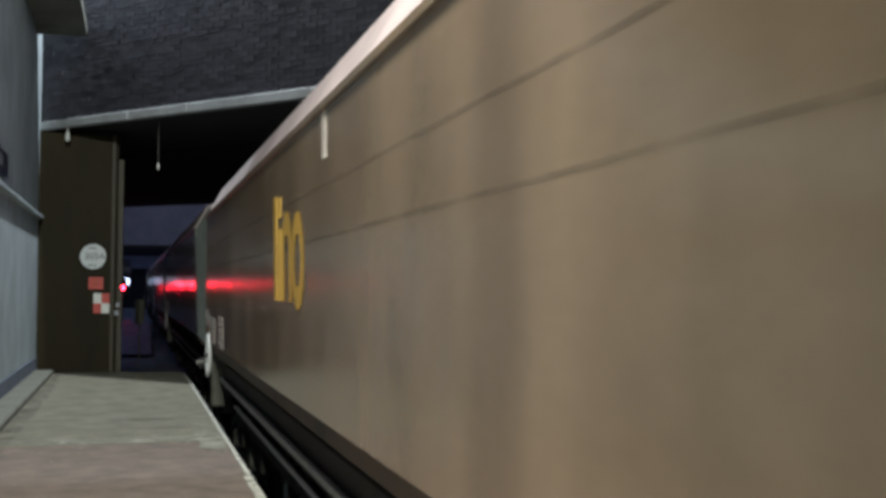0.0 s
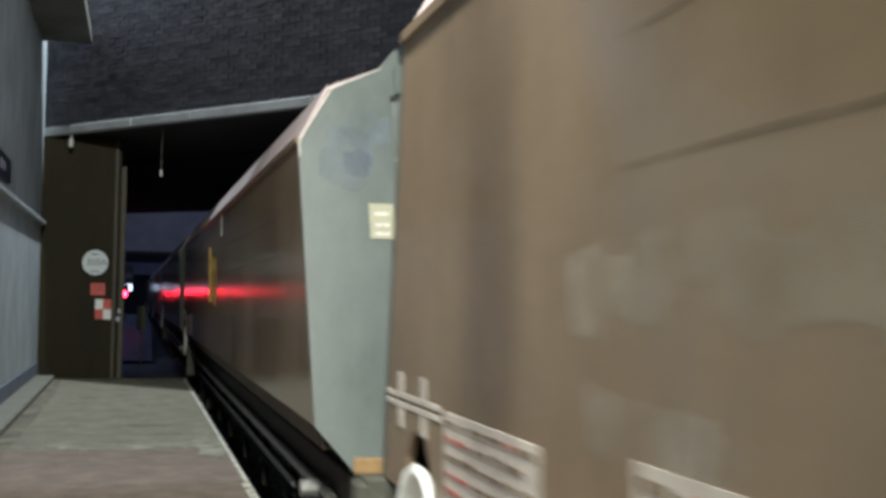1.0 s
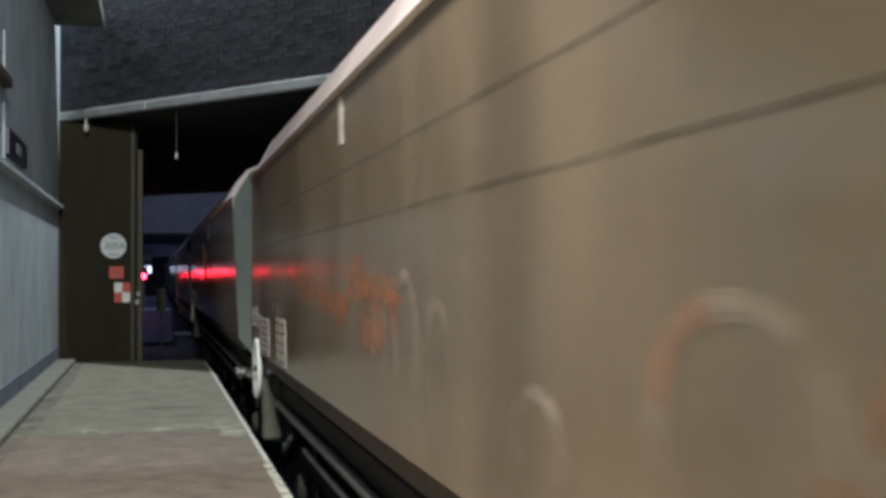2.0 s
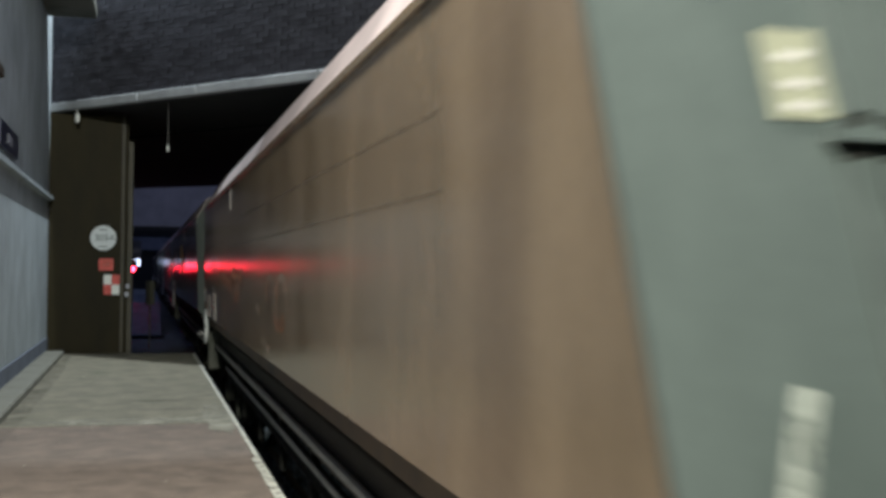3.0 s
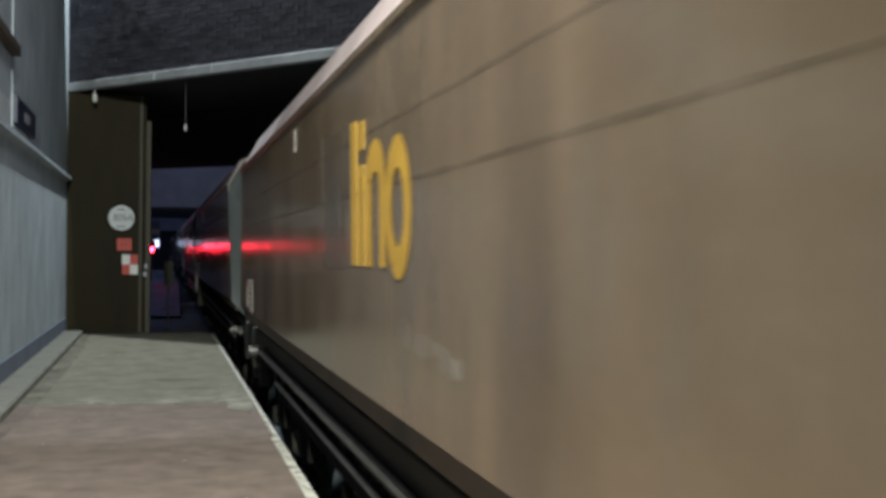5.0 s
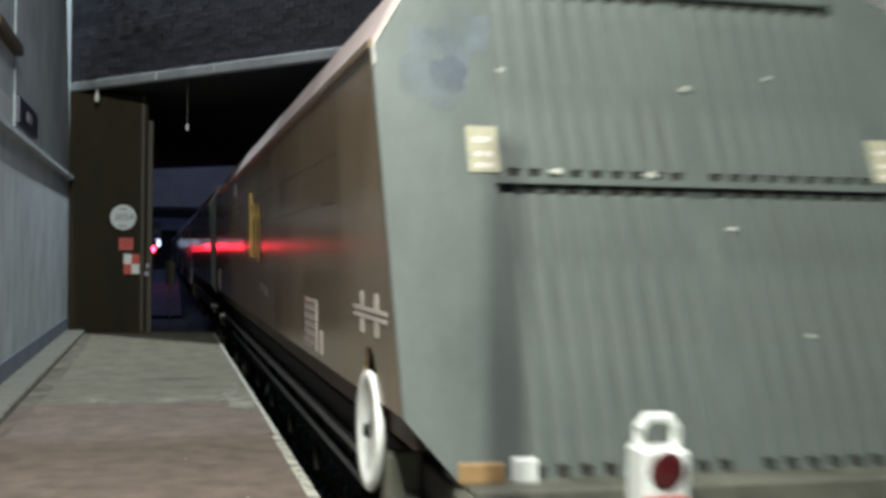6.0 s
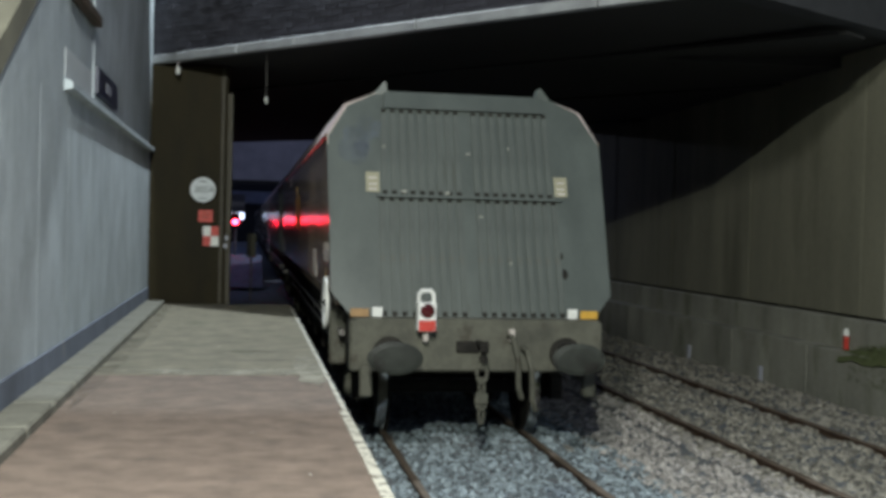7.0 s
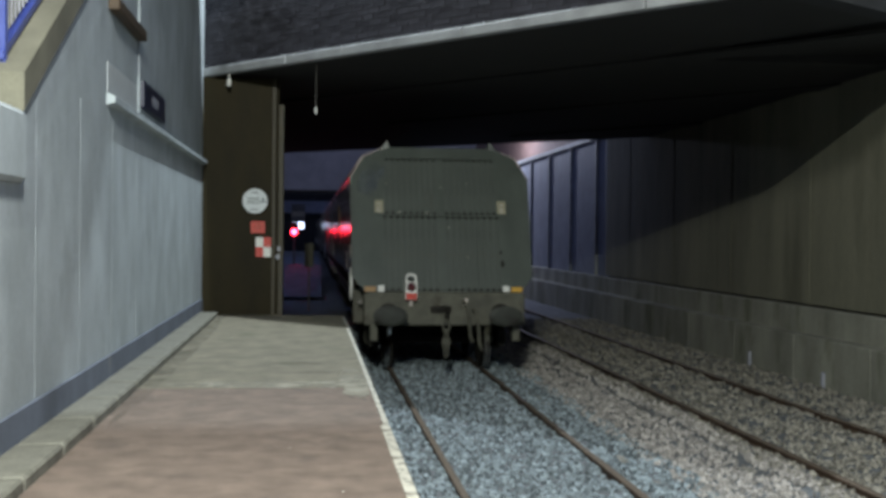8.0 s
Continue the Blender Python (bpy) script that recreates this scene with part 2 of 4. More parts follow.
M_PLINTH = material("streaked_plinth_concrete", (0.27, 0.27, 0.23), 0.9, 0, 0.35, 1.2, (0.14, 0.145, 0.10), 0.52, 1.1, 0.3, 35, (1, 1, 0.35))
M_STAINP = worn(material("pale_worn_patch", (0.33, 0.31, 0.25), 0.9, 0, 0.2, 3, None, 0.6, 2, 0.3, 60), 2.5, 0.36, 0.62)
M_STAIND = worn(material("dark_damp_patch", (0.085, 0.078, 0.06), 0.8, 0, 0.25, 3, None, 0.6, 2, 0.2, 60), 2.5, 0.42, 0.95)
M_POST = material("grey_post_steel", (0.3, 0.3, 0.3), 0.5, 0.3, 0.15, 5, None, 0.6, 2, 0.05, 40)

# ---- mesh helpers ----


def box(bm, x0, x1, y0, y1, z0, z1, bevel=0.0):
    vs = [bm.verts.new((x, y, z)) for x in (x0, x1) for y in (y0, y1) for z in (z0, z1)]
    fs = [bm.faces.new([vs[i] for i in q]) for q in ((0, 1, 3, 2), (4, 6, 7, 5), (0, 4, 5, 1), (2, 3, 7, 6), (0, 2, 6, 4), (1, 5, 7, 3))]
    if bevel:
        es = list({e for f in fs for e in f.edges})
        bmesh.ops.bevel(bm, geom=es, offset=bevel, segments=1, affect="EDGES")
    return bm


def prism(bm, pts, axis, a, b):
    """A closed outline, extruded from a to b along an axis (0 x, 1 y, 2 z); pts give the other two in order."""
    def at(p, c):
        v = list(p)
        v.insert(axis, c)
        return v
    lo = [bm.verts.new(at(p, a)) for p in pts]
    hi = [bm.verts.new(at(p, b)) for p in pts]
    n = len(pts)
    bm.faces.new(lo)
    bm.faces.new(hi[::-1])
    for i in range(n):
        bm.faces.new((lo[i], hi[i], hi[(i + 1) % n], lo[(i + 1) % n]))
    bmesh.ops.recalc_face_normals(bm, faces=bm.faces)
    return bm


def rod(bm, a, b, r, seg=10):
    a, b = Vector(a), Vector(b)
    d = (b - a)
    m = Matrix.Translation((a + b) / 2) @ d.to_track_quat("Z", "Y").to_matrix().to_4x4()
    bmesh.ops.create_cone(bm, cap_ends=True, segments=seg, radius1=r, radius2=r, depth=d.length, matrix=m)
    return bm


def lathe(bm, profile, seg=24, m=Matrix()):
    """Profile of (radius, height) turned round z."""
    rings = []
    for r, h in profile:
        if r < 1e-5:
            rings.append([bm.verts.new(m @ Vector((0, 0, h)))])
        else:
            rings.append([bm.verts.new(m @ Vector((r * math.cos(2 * math.pi * i / seg), r * math.sin(2 * math.pi * i / seg), h))) for i in range(seg)])
    for p, q in zip(rings, rings[1:]):
        for i in range(seg):
            j = (i + 1) % seg
            f = [p[i % len(p)], p[j % len(p)], q[j % len(q)], q[i % len(q)]]
            f = list(dict.fromkeys(f))
            if len(f) > 2:
                bm.faces.new(f)
    bmesh.ops.recalc_face_normals(bm, faces=bm.faces)
    return bm


def tube(bm, pts, r, seg=8):
    """A bent tube through points."""
    pts = [Vector(p) for p in pts]
    rings = []
    for i, p in enumerate(pts):
        d = (pts[min(i + 1, len(pts) - 1)] - pts[max(i - 1, 0)]).normalized()
        q = d.to_track_quat("Z", "Y").to_matrix()
        rings.append([bm.verts.new(p + q @ Vector((r * math.cos(2 * math.pi * k / seg), r * math.sin(2 * math.pi * k / seg), 0))) for k in range(seg)])
    for a, b in zip(rings, rings[1:]):
        for k in range(seg):
            bm.faces.new((a[k], a[(k + 1) % seg], b[(k + 1) % seg], b[k]))
    bm.faces.new(rings[0][::-1])
    bm.faces.new(rings[-1])
    return bm


def mesh_of(name, bm, mat, smooth=False):
    me = bpy.data.meshes.new(name)
    bm.to_mesh(me)
    bm.free()
    me.materials.append(mat)
    if smooth:
        for p in me.polygons:
            p.use_smooth = True
    return me


def part(name, bm, mat, parent=None, label="", smooth=False):
    ob = new(name, mesh_of(name, bm, mat, smooth))
    if parent:
        ob.parent = parent
    if label:
        ob["label"] = label
    return ob


def piece(name, me, parent, place, label=""):
    ob = new(name, me)
    ob.parent = parent
    ob.location = place
    if label:
        ob["label"] = label
    return ob


def empty(name, place=(0, 0, 0)):
    ob = new(name)
    ob.location = place
    return ob


def B():
    return bmesh.new()


def text_part(name, body, size, mat, parent, m):
    cu = bpy.data.curves.new(name, "FONT")
    cu.body, cu.size, cu.align_x, cu.align_y, cu.extrude = body, size, "CENTER", "CENTER", 0.001
    tmp = bpy.data.objects.new(name, cu)
    scene.collection.objects.link(tmp)
    me = bpy.data.meshes.new_from_object(tmp.evaluated_get(bpy.context.evaluated_depsgraph_get()))
    bpy.data.objects.remove(tmp)
    me.transform(m)
    me.materials.clear()
    me.materials.append(mat)
    ob = new(name, me)
    ob.parent = parent
    return ob


RAIL_Z = -0.915
TRACK_X = 1.535
WALL_X = -2.15
END_Y = 17.0

# ---- ground, platform, walls ----
g = B()
box(g, -400, 400, -300, 500, -1.9, -1.12)
tagged(part("ground", g, M_BALLAST), "grey crushed stone ground under the tracks", "ground", kind="structure")


def ballast_height(x, y):
    return -1.0 + 0.05 * noise.noise((x * 1.7, y * 1.7, 3)) - (0.05 if 2.6 < x < 3.9 else 0)


g = B()
nx, ny = 58, 300
grid = [[g.verts.new((0.02 + 7.16 * i / nx, -12 + 72 * j / ny, ballast_height(0.02 + 7.16 * i / nx, -12 + 72 * j / ny))) for i in range(nx + 1)] for j in range(ny + 1)]
for j in range(ny):
    for i in range(nx):
        g.faces.new((grid[j][i], grid[j][i + 1], grid[j + 1][i + 1], grid[j + 1][i]))
tagged(part("ballast_bed", g, M_BALLAST, smooth=True), "bed of grey crushed stone ballast", "ballast", kind="structure")


def stones(name, mat, n, x0, x1, y0, y1, seed, label):
    rnd = random.Random(seed)
    vs, fs = [], []
    for _ in range(n):
        x, y = rnd.uniform(x0, x1), y0 + (y1 - y0) * rnd.random() ** 1.5
        r = rnd.uniform(0.02, 0.042)
        z = ballast_height(x, y) + r * 0.2
        k = len(vs)
        rot = Euler((rnd.uniform(0, 6), rnd.uniform(0, 6), rnd.uniform(0, 6))).to_matrix()
        sc = Vector((r * rnd.uniform(0.8, 1.4), r * rnd.uniform(0.7, 1.1), r * rnd.uniform(0.6, 0.9)))
        for p in ((1, 0, 0), (-1, 0, 0), (0, 1, 0), (0, -1, 0), (0, 0, 1), (0, 0, -1)):
            q = rot @ Vector([c * s * rnd.uniform(0.8, 1.2) for c, s in zip(p, sc)])
            vs.append((x + q.x, y + q.y, z + q.z))
        for f in ((0, 2, 4), (2, 1, 4), (1, 3, 4), (3, 0, 4), (2, 0, 5), (1, 2, 5), (3, 1, 5), (0, 3, 5)):
            fs.append([k + i for i in f])
    me = bpy.data.meshes.new(name)
    me.from_pydata(vs, [], fs)
    me.materials.append(mat)
    return tagged(new(name, me), label, "ballast", kind="stuff")


stones("ballast_stones", M_STONE, 24000, 0.1, 3.15, 4.5, 26, 1, "loose blue-grey crushed stones between and beside the rails")
# The lit strip between the tracks is put into paler stone colour.
stones("ballast_stones", M_STONE_P, 8000, 2.95, 4.2, 6.0, 26, 3, "pale pinkish crushed stones painted as the lit band between the two tracks")
stones("ballast_stones", M_STONE_B, 16000, 4.0, 7.15, 6.5, 30, 2, "brownish crushed stones round the second track")


def rail_mesh(y0, y1):
    g = B()
    h = 0.159
    pts = [(-0.07, 0), (0.07, 0), (0.07, 0.012), (0.012, 0.03), (0.009, 0.115), (0.034, 0.128), (0.034, 0.15), (0.026, h), (-0.026, h), (-0.034, 0.15), (-0.034, 0.128), (-0.009, 0.115), (-0.012, 0.03), (-0.07, 0.012)]
    prism(g, [(x, z - h) for x, z in pts], 1, y0, y1)
    me = mesh_of("rail", g, M_RAIL)
    me.materials.append(M_RAILHEAD)
    for p in me.polygons:
        if p.normal.z > 0.5 and p.center.z > -0.02:
            p.material_index = 1
    return me


RAIL = rail_mesh(-12, 130)
SLEEPER = mesh_of("sleeper", box(B(), -1.25, 1.25, -0.14, 0.14, -0.22, 0, 0.02), M_SLEEPER)
CLIP = mesh_of("rail_clip", box(B(), -0.035, 0.035, -0.06, 0.06, 0, 0.035, 0.01), M_RAIL)


def track(cx, label):
    t = tagged(empty("track", (cx, 0, RAIL_Z)), label, "railway track", kind="structure")
    for s in (-1, 1):
        piece("rail", RAIL, t, (s * 0.7525, 0, 0), "rust brown steel rail")
    for i in range(70):
        y = -6 + i * 0.65
        piece("sleeper", SLEEPER, t, (0, y, -0.135))
        if 4 < y < 26:
            for s in (-1, 1):
                for o in (-0.1, 0.1):
                    piece("rail_clip", CLIP, t, (s * 0.7525 + o, y, -0.15))
    return t


track(TRACK_X, "rusty railway track on concrete sleepers beside the platform")
track(5.07, "second rusty railway track beside the far wall")

# platform
plat = tagged(empty("platform"), "station platform of reddish tarmac and grey concrete", "platform", kind="structure")
g = B()
box(g, -2.3, -0.002, -9.0, 8.55, -1.1, 0.0)
part("surface", g, M_TARMAC, plat, "reddish brown tarmac surface")
g = B()
box(g, -2.3, -0.002, 8.55, END_Y - 0.02, -1.1, 0.003)
part("surface", g, M_PLATGREY, plat, "grey weathered concrete surface")
COPING = [mesh_of("coping_slab", box(B(), -0.16, 0.015, 0.0, 0.905, -0.10, -0.012, 0.006), m) for m in (M_TARMAC, M_PLATGREY)]
for i in range(28):
    y = -8.9 + i * 0.915
    piece("coping_slab", COPING[y > 8.2], plat, (0.0, y, 0.0))
EDGE = mesh_of("edge_line", box(B(), -0.055, 0.003, 0.0, 0.9, -0.01, 0.007), M_EDGE)
EDGE_THIN = mesh_of("edge_line", box(B(), -0.032, 0.002, 0.0, 0.88, 0.0, 0.009), M_EDGE)
for i in range(28):
    piece("edge_line", EDGE if i < 17 else EDGE_THIN, plat, (0.0, -8.9 + i * 0.915, 0.0), "worn white painted edge")
KERB = mesh_of("kerb_stone", box(B(), WALL_X, -1.88, 0.0, 0.9, -0.02, 0.07, 0.015), M_KERB)
for i in range(27):
    piece("kerb_stone", KERB, plat, (0.0, -8 + i * 0.915, 0.0))

def ragged_patch(name, cx, cy, rx, ry, mat, z, seed, label):
    g = B()
    c = g.verts.new((cx, cy, z))
    n = 40
    ring = []
    for k in range(n):
        t = 2 * math.pi * k / n
        r = 1 + 0.35 * noise.noise((math.cos(t) * 2, math.sin(t) * 2, seed)) + 0.2 * noise.noise((math.cos(t) * 6, math.sin(t) * 6, seed))
        ring.append(g.verts.new((cx + rx * r * math.cos(t), cy + ry * r * math.sin(t), z)))
    for k in range(n):
        g.faces.new((c, ring[k], ring[(k + 1) % n]))
    return part(name, g, mat, plat, label)


ragged_patch("pale_stain", -0.85, 8.75, 0.75, 0.22, M_STAINP, 0.0045, 1, "pale worn strip at the surface joint")
ragged_patch("pale_stain", -0.14, 8.9, 0.12, 1.0, M_STAINP, 0.0065, 2, "pale worn strip at the surface joint")
ragged_patch("dark_stain", -0.75, 10.3, 0.55, 0.10, M_STAIND, 0.0055, 3, "dark damp streak")
ragged_patch("dark_stain", -0.35, 9.6, 0.30, 0.07, M_STAIND, 0.0055, 4, "dark damp streak")
ragged_patch("dark_stain", -1.80, 11.5, 0.09, 5.0, M_STAIND, 0.005, 5, "dark damp streak along the kerb")
rg = random.Random(12)
g = B()
spots = [(-1.344, 7.61), (-1.5, 6.6)] + [(rg.uniform(-1.7, -0.1), rg.uniform(4.5, 14)) for _ in range(12)]
for x, y in spots:
    r = rg.uniform(0.006, 0.013)
    vs = [g.verts.new((x + r * math.cos(t) * rg.uniform(0.7, 1.2), y + r * 1.3 * math.sin(t), 0.0075)) for t in [k * math.pi / 4 for k in range(8)]]
    g.faces.new(vs)
tagged(part("gum_spots", g, M_EDGE), "pale dried gum spots on the platform", "litter", kind="stuff")

# left wall with dado, ledge, parapet and stairs
wl = tagged(empty("wall_left"), "pale grey concrete retaining wall with a slate dado and a sloping parapet", "wall", kind="structure")
STAIR_Y, STAIR_Z, STAIR_S = 5.84, 1.91, 0.555
g = B()
prism(g, [(5.84, -0.9), (END_Y + 0.6, -0.9), (END_Y + 0.6, 6.6), (5.84 + (6.6 - STAIR_Z) / STAIR_S, 6.6), (5.84, STAIR_Z)], 0, WALL_X - 0.5, WALL_X)
part("wall_slab", g, M_CONC, wl)
g = B()
box(g, WALL_X - 0.5, WALL_X + 0.0, -14.0, 5.84, -0.9, 1.52)
part("wall_slab", g, M_CONC, wl)
g = B()
box(g, WALL_X - 0.5, WALL_X + 0.045, -14.0, 5.80, 1.522, 1.93, 0.03)
part("landing_beam", g, M_CONC, wl)
g = B()
box(g, WALL_X, WALL_X + 0.018, -14.0, END_Y - 0.02, 0.0, 0.25, 0.004)
part("dado", g, M_DADO, wl, "slate grey painted dado band")
# vertical pour joints of the wall
JOINT = mesh_of("joint_strip", box(B(), WALL_X, WALL_X + 0.0015, -0.005, 0.005, 0.26, 2.2), M_CONC)
for y in (6.2, 7.55, 8.9, 10.25, 11.6, 12.95, 14.3, 15.65):
    piece("joint_strip", JOINT, wl, (0, y, 0))
g = B()
prism(g, [(WALL_X, 2.37), (WALL_X + 0.07, 2.34), (WALL_X + 0.07, 2.29), (WALL_X, 2.27)], 1, 8.6, END_Y - 0.02)
part("ledge", g, M_CONC, wl)
g = B()
box(g, WALL_X, WALL_X + 0.09, 8.65, 10.25, 3.04, 3.14, 0.01)
part("ledge", g, M_LIP, wl, "short dark brown timber ledge")
# Depth guessed so that the slab keeps lamp light off the upper wall.
g = B()
box(g, WALL_X, WALL_X + 0.68, 10.6, 16.2, 4.88, 5.02, 0.01)
part("ledge", g, M_CONC_D, wl, "dark slab high on the wall, made deep to shade it")
g = B()
box(g, WALL_X, WALL_X + 0.02, 10.27, 10.295, 2.375, 3.6, 0.004)
part("joint_strip", g, M_CONC, wl)
g = B()
box(g, WALL_X, WALL_X + 0.004, 8.62, 10.24, 2.375, 2.62)
part("patch", g, M_SIGNW, wl, "pale repaired panel")
# sloping parapet coping
g = B()
dz = 9.0 * STAIR_S
prism(g, [(5.80, STAIR_Z + 0.24), (5.80, STAIR_Z + 0.02), (14.8, STAIR_Z + 0.02 + dz), (14.8, STAIR_Z + 0.24 + dz)], 0, WALL_X - 0.36, WALL_X + 0.025)
part("coping", g, M_COPE, wl, "weathered sandy coping stone")

rail_ob = tagged(empty("stair_railing"), "blue painted steel stair railing with mesh infill on the parapet", "railing")
for i in range(7):
    y = 5.95 + i * 1.3
    z = STAIR_Z + 0.24 + (y - 5.8) * STAIR_S
    g = B()
    box(g, WALL_X - 0.17, WALL_X - 0.11, y - 0.03, y + 0.03, z - 0.03, z + 1.1, 0.004)
    part("post", g, M_BLUE, rail_ob)
for h in (0.05, 0.62, 1.1):
    g = B()
    y0, y1 = 5.9, 14.2
    z0, z1 = [STAIR_Z + 0.24 + (y - 5.8) * STAIR_S + h for y in (y0, y1)]
    prism(g, [(y0, z0 - 0.025), (y1, z1 - 0.025), (y1, z1 + 0.025), (y0, z0 + 0.025)], 0, WALL_X - 0.165, WALL_X - 0.115)
    part("rail", g, M_BLUE, rail_ob)
g = B()
for i in range(90):
    y = 6.0 + i * 0.09
    z = STAIR_Z + 0.24 + (y - 5.8) * STAIR_S
    rod(g, (WALL_X - 0.14, y, z + 0.12), (WALL_X - 0.14, y, z + 1.1), 0.006, 5)
part("bars", g, M_SIGNGREY, rail_ob, "pale thin infill bars")
# landing floor behind the parapet
g = B()
prism(g, [(5.84, -0.9), (14.8, -0.9), (14.8, 6.5), (5.84, 1.52)], 0, WALL_X - 2.6, WALL_X - 0.52)
tagged(part("stairs", g, M_CONC), "concrete stair flight behind the parapet", "stairs", kind="structure")
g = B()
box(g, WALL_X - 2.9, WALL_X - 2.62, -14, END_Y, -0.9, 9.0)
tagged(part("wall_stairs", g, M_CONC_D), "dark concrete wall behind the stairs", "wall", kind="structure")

sign = tagged(empty("wall_sign"), "navy blue station sign with a pale bar on the concrete wall", "sign")
g = B()
box(g, WALL_X + 0.001, WALL_X + 0.05, 10.36, 12.0, 2.44, 2.69, 0.004)
part("board", g, M_NAVY, sign)
g = B()
box(g, WALL_X + 0.05, WALL_X + 0.053, 10.98, 11.42, 2.51, 2.61)
part("print", g, M_SIGNGREY, sign, "pale unreadable print")
g = B()
box(g, WALL_X + 0.001, WALL_X + 0.012, 10.36, 12.0, 2.375, 2.432)
part("blank_panel", g, M_CONC, sign, "pale grey blank panel")

# ---- bridge ----
BZ = 3.63


# Past x = 3.95 the bend is guessed to place the right wall's shadow.
def front(x):
    return 16.62 - 1.232 * (x + 1.73) if x < 3.95 else 9.62 + 0.795 * (x - 3.95)


def back(x):
    return 32.0 - 0.9 * (x - 1.35)


bridge = tagged(empty("bridge"), "skewed road bridge with dark brick parapet and pale girder flange", "bridge", kind="structure")
ang = math.atan2(-1.232, 1.0)
g = B()
prism(g, [(-7, front(-7) + 0.02), (3.95, 9.64), (3.95, back(3.95)), (-7, back(-7))], 2, BZ + 0.02, BZ + 0.5)


def rising(bm, corners, lift, top):
    """A slab whose underside rises to the right of the bridge's corner."""
    lo = [bm.verts.new((x, y, BZ + lift + 0.045 * max(0.0, x - 3.95))) for x, y in corners]
    hi = [bm.verts.new((x, y, top if top else v.co.z + 0.48)) for (x, y), v in zip(corners, lo)]
    bm.faces.new(lo[::-1])
    bm.faces.new(hi)
    for i in range(4):
        j = (i + 1) % 4
        bm.faces.new((lo[i], lo[j], hi[j], hi[i]))
    bmesh.ops.recalc_face_normals(bm, faces=bm.faces)
    return bm


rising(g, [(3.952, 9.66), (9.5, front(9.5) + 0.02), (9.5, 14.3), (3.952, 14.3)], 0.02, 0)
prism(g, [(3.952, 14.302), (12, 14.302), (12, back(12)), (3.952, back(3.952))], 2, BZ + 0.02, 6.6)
part("deck", g, M_NEARBLACK, bridge, "near-black soffit")


def along(bm, s0, s1, o0, o1, z0, z1, bevel=0.0):
    """A block along the bridge front: s along it from x = -1.73, o outward from the face."""
    b = box(bmesh.new(), s0, s1, -o1, -o0, z0, z1, bevel)
    me = bpy.data.meshes.new("tmp")
    b.to_mesh(me)
    b.free()
    me.transform(Matrix.Translation((-1.73, 16.62, 0)) @ Matrix.Rotation(ang, 4, "Z"))
    bm.from_mesh(me)
    bpy.data.meshes.remove(me)
    return bm


part("backing", along(B(), -6, 9.0, -0.3, 0.0, BZ + 0.1, 6.6), M_MORTAR, bridge, "sooty mortar")
FL = [(-1.2, 2.64), (1.45, 1.20), (2.655, 2.18), (4.84, 2.6), (7.45, 1.56)]
for s0, ln in FL:
    part("flange", along(B(), s0, s0 + ln - 0.012, -0.05, 0.09, BZ - 0.02, BZ + 0.10, 0.008), M_GIRDER, bridge)
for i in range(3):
    part("soffit_beam", along(B(), -4, 8.9, -3.4 - i * 4, -2.9 - i * 4, BZ - 0.015, BZ + 0.02), M_NEARBLACK, bridge)
# Guessed wing, added to cut the lamp light on the right wall.
g = B()
rising(g, [(3.97, 9.63), (9.5, front(9.5)), (9.5, front(9.5) + 0.35), (3.97, 9.98)], -0.02, 6.6)
part("wing_parapet", g, M_MORTAR, bridge, "dark wing added to shape the bridge shadow")
# left abutment pier: brown panel with steel angles
pier = tagged(empty("bridge_pier"), "brown painted bridge pier with steel corner angles", "pier", kind="structure")
g = B()
box(g, WALL_X, -1.105, END_Y, END_Y + 0.5, -1.0, BZ - 0.03)
part("panel", g, M_PANEL, pier)
g = B()
box(g, -1.105, -1.055, END_Y - 0.03, END_Y + 0.5, -1.0, BZ - 0.03, 0.004)
part("corner_angle", g, M_JAMB, pier)
g = B()
box(g, -1.053, -1.01, END_Y + 0.05, END_Y + 0.5, -1.0, BZ - 0.03, 0.004)
part("groove", g, M_PANEL, pier)
g = B()
box(g, -1.008, -0.935, END_Y - 0.01, END_Y + 0.5, -1.0, BZ - 0.42, 0.004)
part("corner_angle", g, M_JAMB, pier)
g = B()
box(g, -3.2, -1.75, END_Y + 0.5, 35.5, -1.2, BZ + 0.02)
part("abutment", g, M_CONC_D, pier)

sg = tagged(empty("round_sign"), "white round bridge number sign with grey lettering on the pier", "sign")
g = B()
lathe(g, [(0, -0.012), (0.185, -0.012), (0.19, -0.006), (0.185, 0), (0, 0)], 32, Matrix.Translation((-1.36, END_Y - 0.014, 1.74)) @ Matrix.Rotation(radians(90), 4, "X"))
part("disc", g, M_SIGNW, sg)
T = Matrix.Translation((-1.34, END_Y - 0.03, 1.74)) @ Matrix.Rotation(radians(90), 4, "X")
text_part("number", "305A", 0.14, M_INK, sg, T)
g = B()
box(g, -1.42, -1.31, END_Y - 0.031, END_Y - 0.028, 1.855, 1.875)
part("print", g, M_INK, sg)
g = B()
box(g, -1.43, -1.30, END_Y - 0.031, END_Y - 0.028, 1.60, 1.615)
part("print", g, M_INK, sg)
rs = tagged(empty("notice_plate"), "small red notice plate with worn pale print on the pier", "sign")
g = B()
box(g, -1.42, -1.21, END_Y - 0.012, END_Y - 0.001, 1.25, 1.43, 0.003)
part("plate", g, M_RED, rs)
for z, w in ((1.385, 0.1), (1.35, 0.14), (1.31, 0.12)):
    g = B()
    box(g, -1.315 - w / 2, -1.315 + w / 2, END_Y - 0.015, END_Y - 0.0125, z, z + 0.013)
    part("print", g, M_ORANGE, rs)
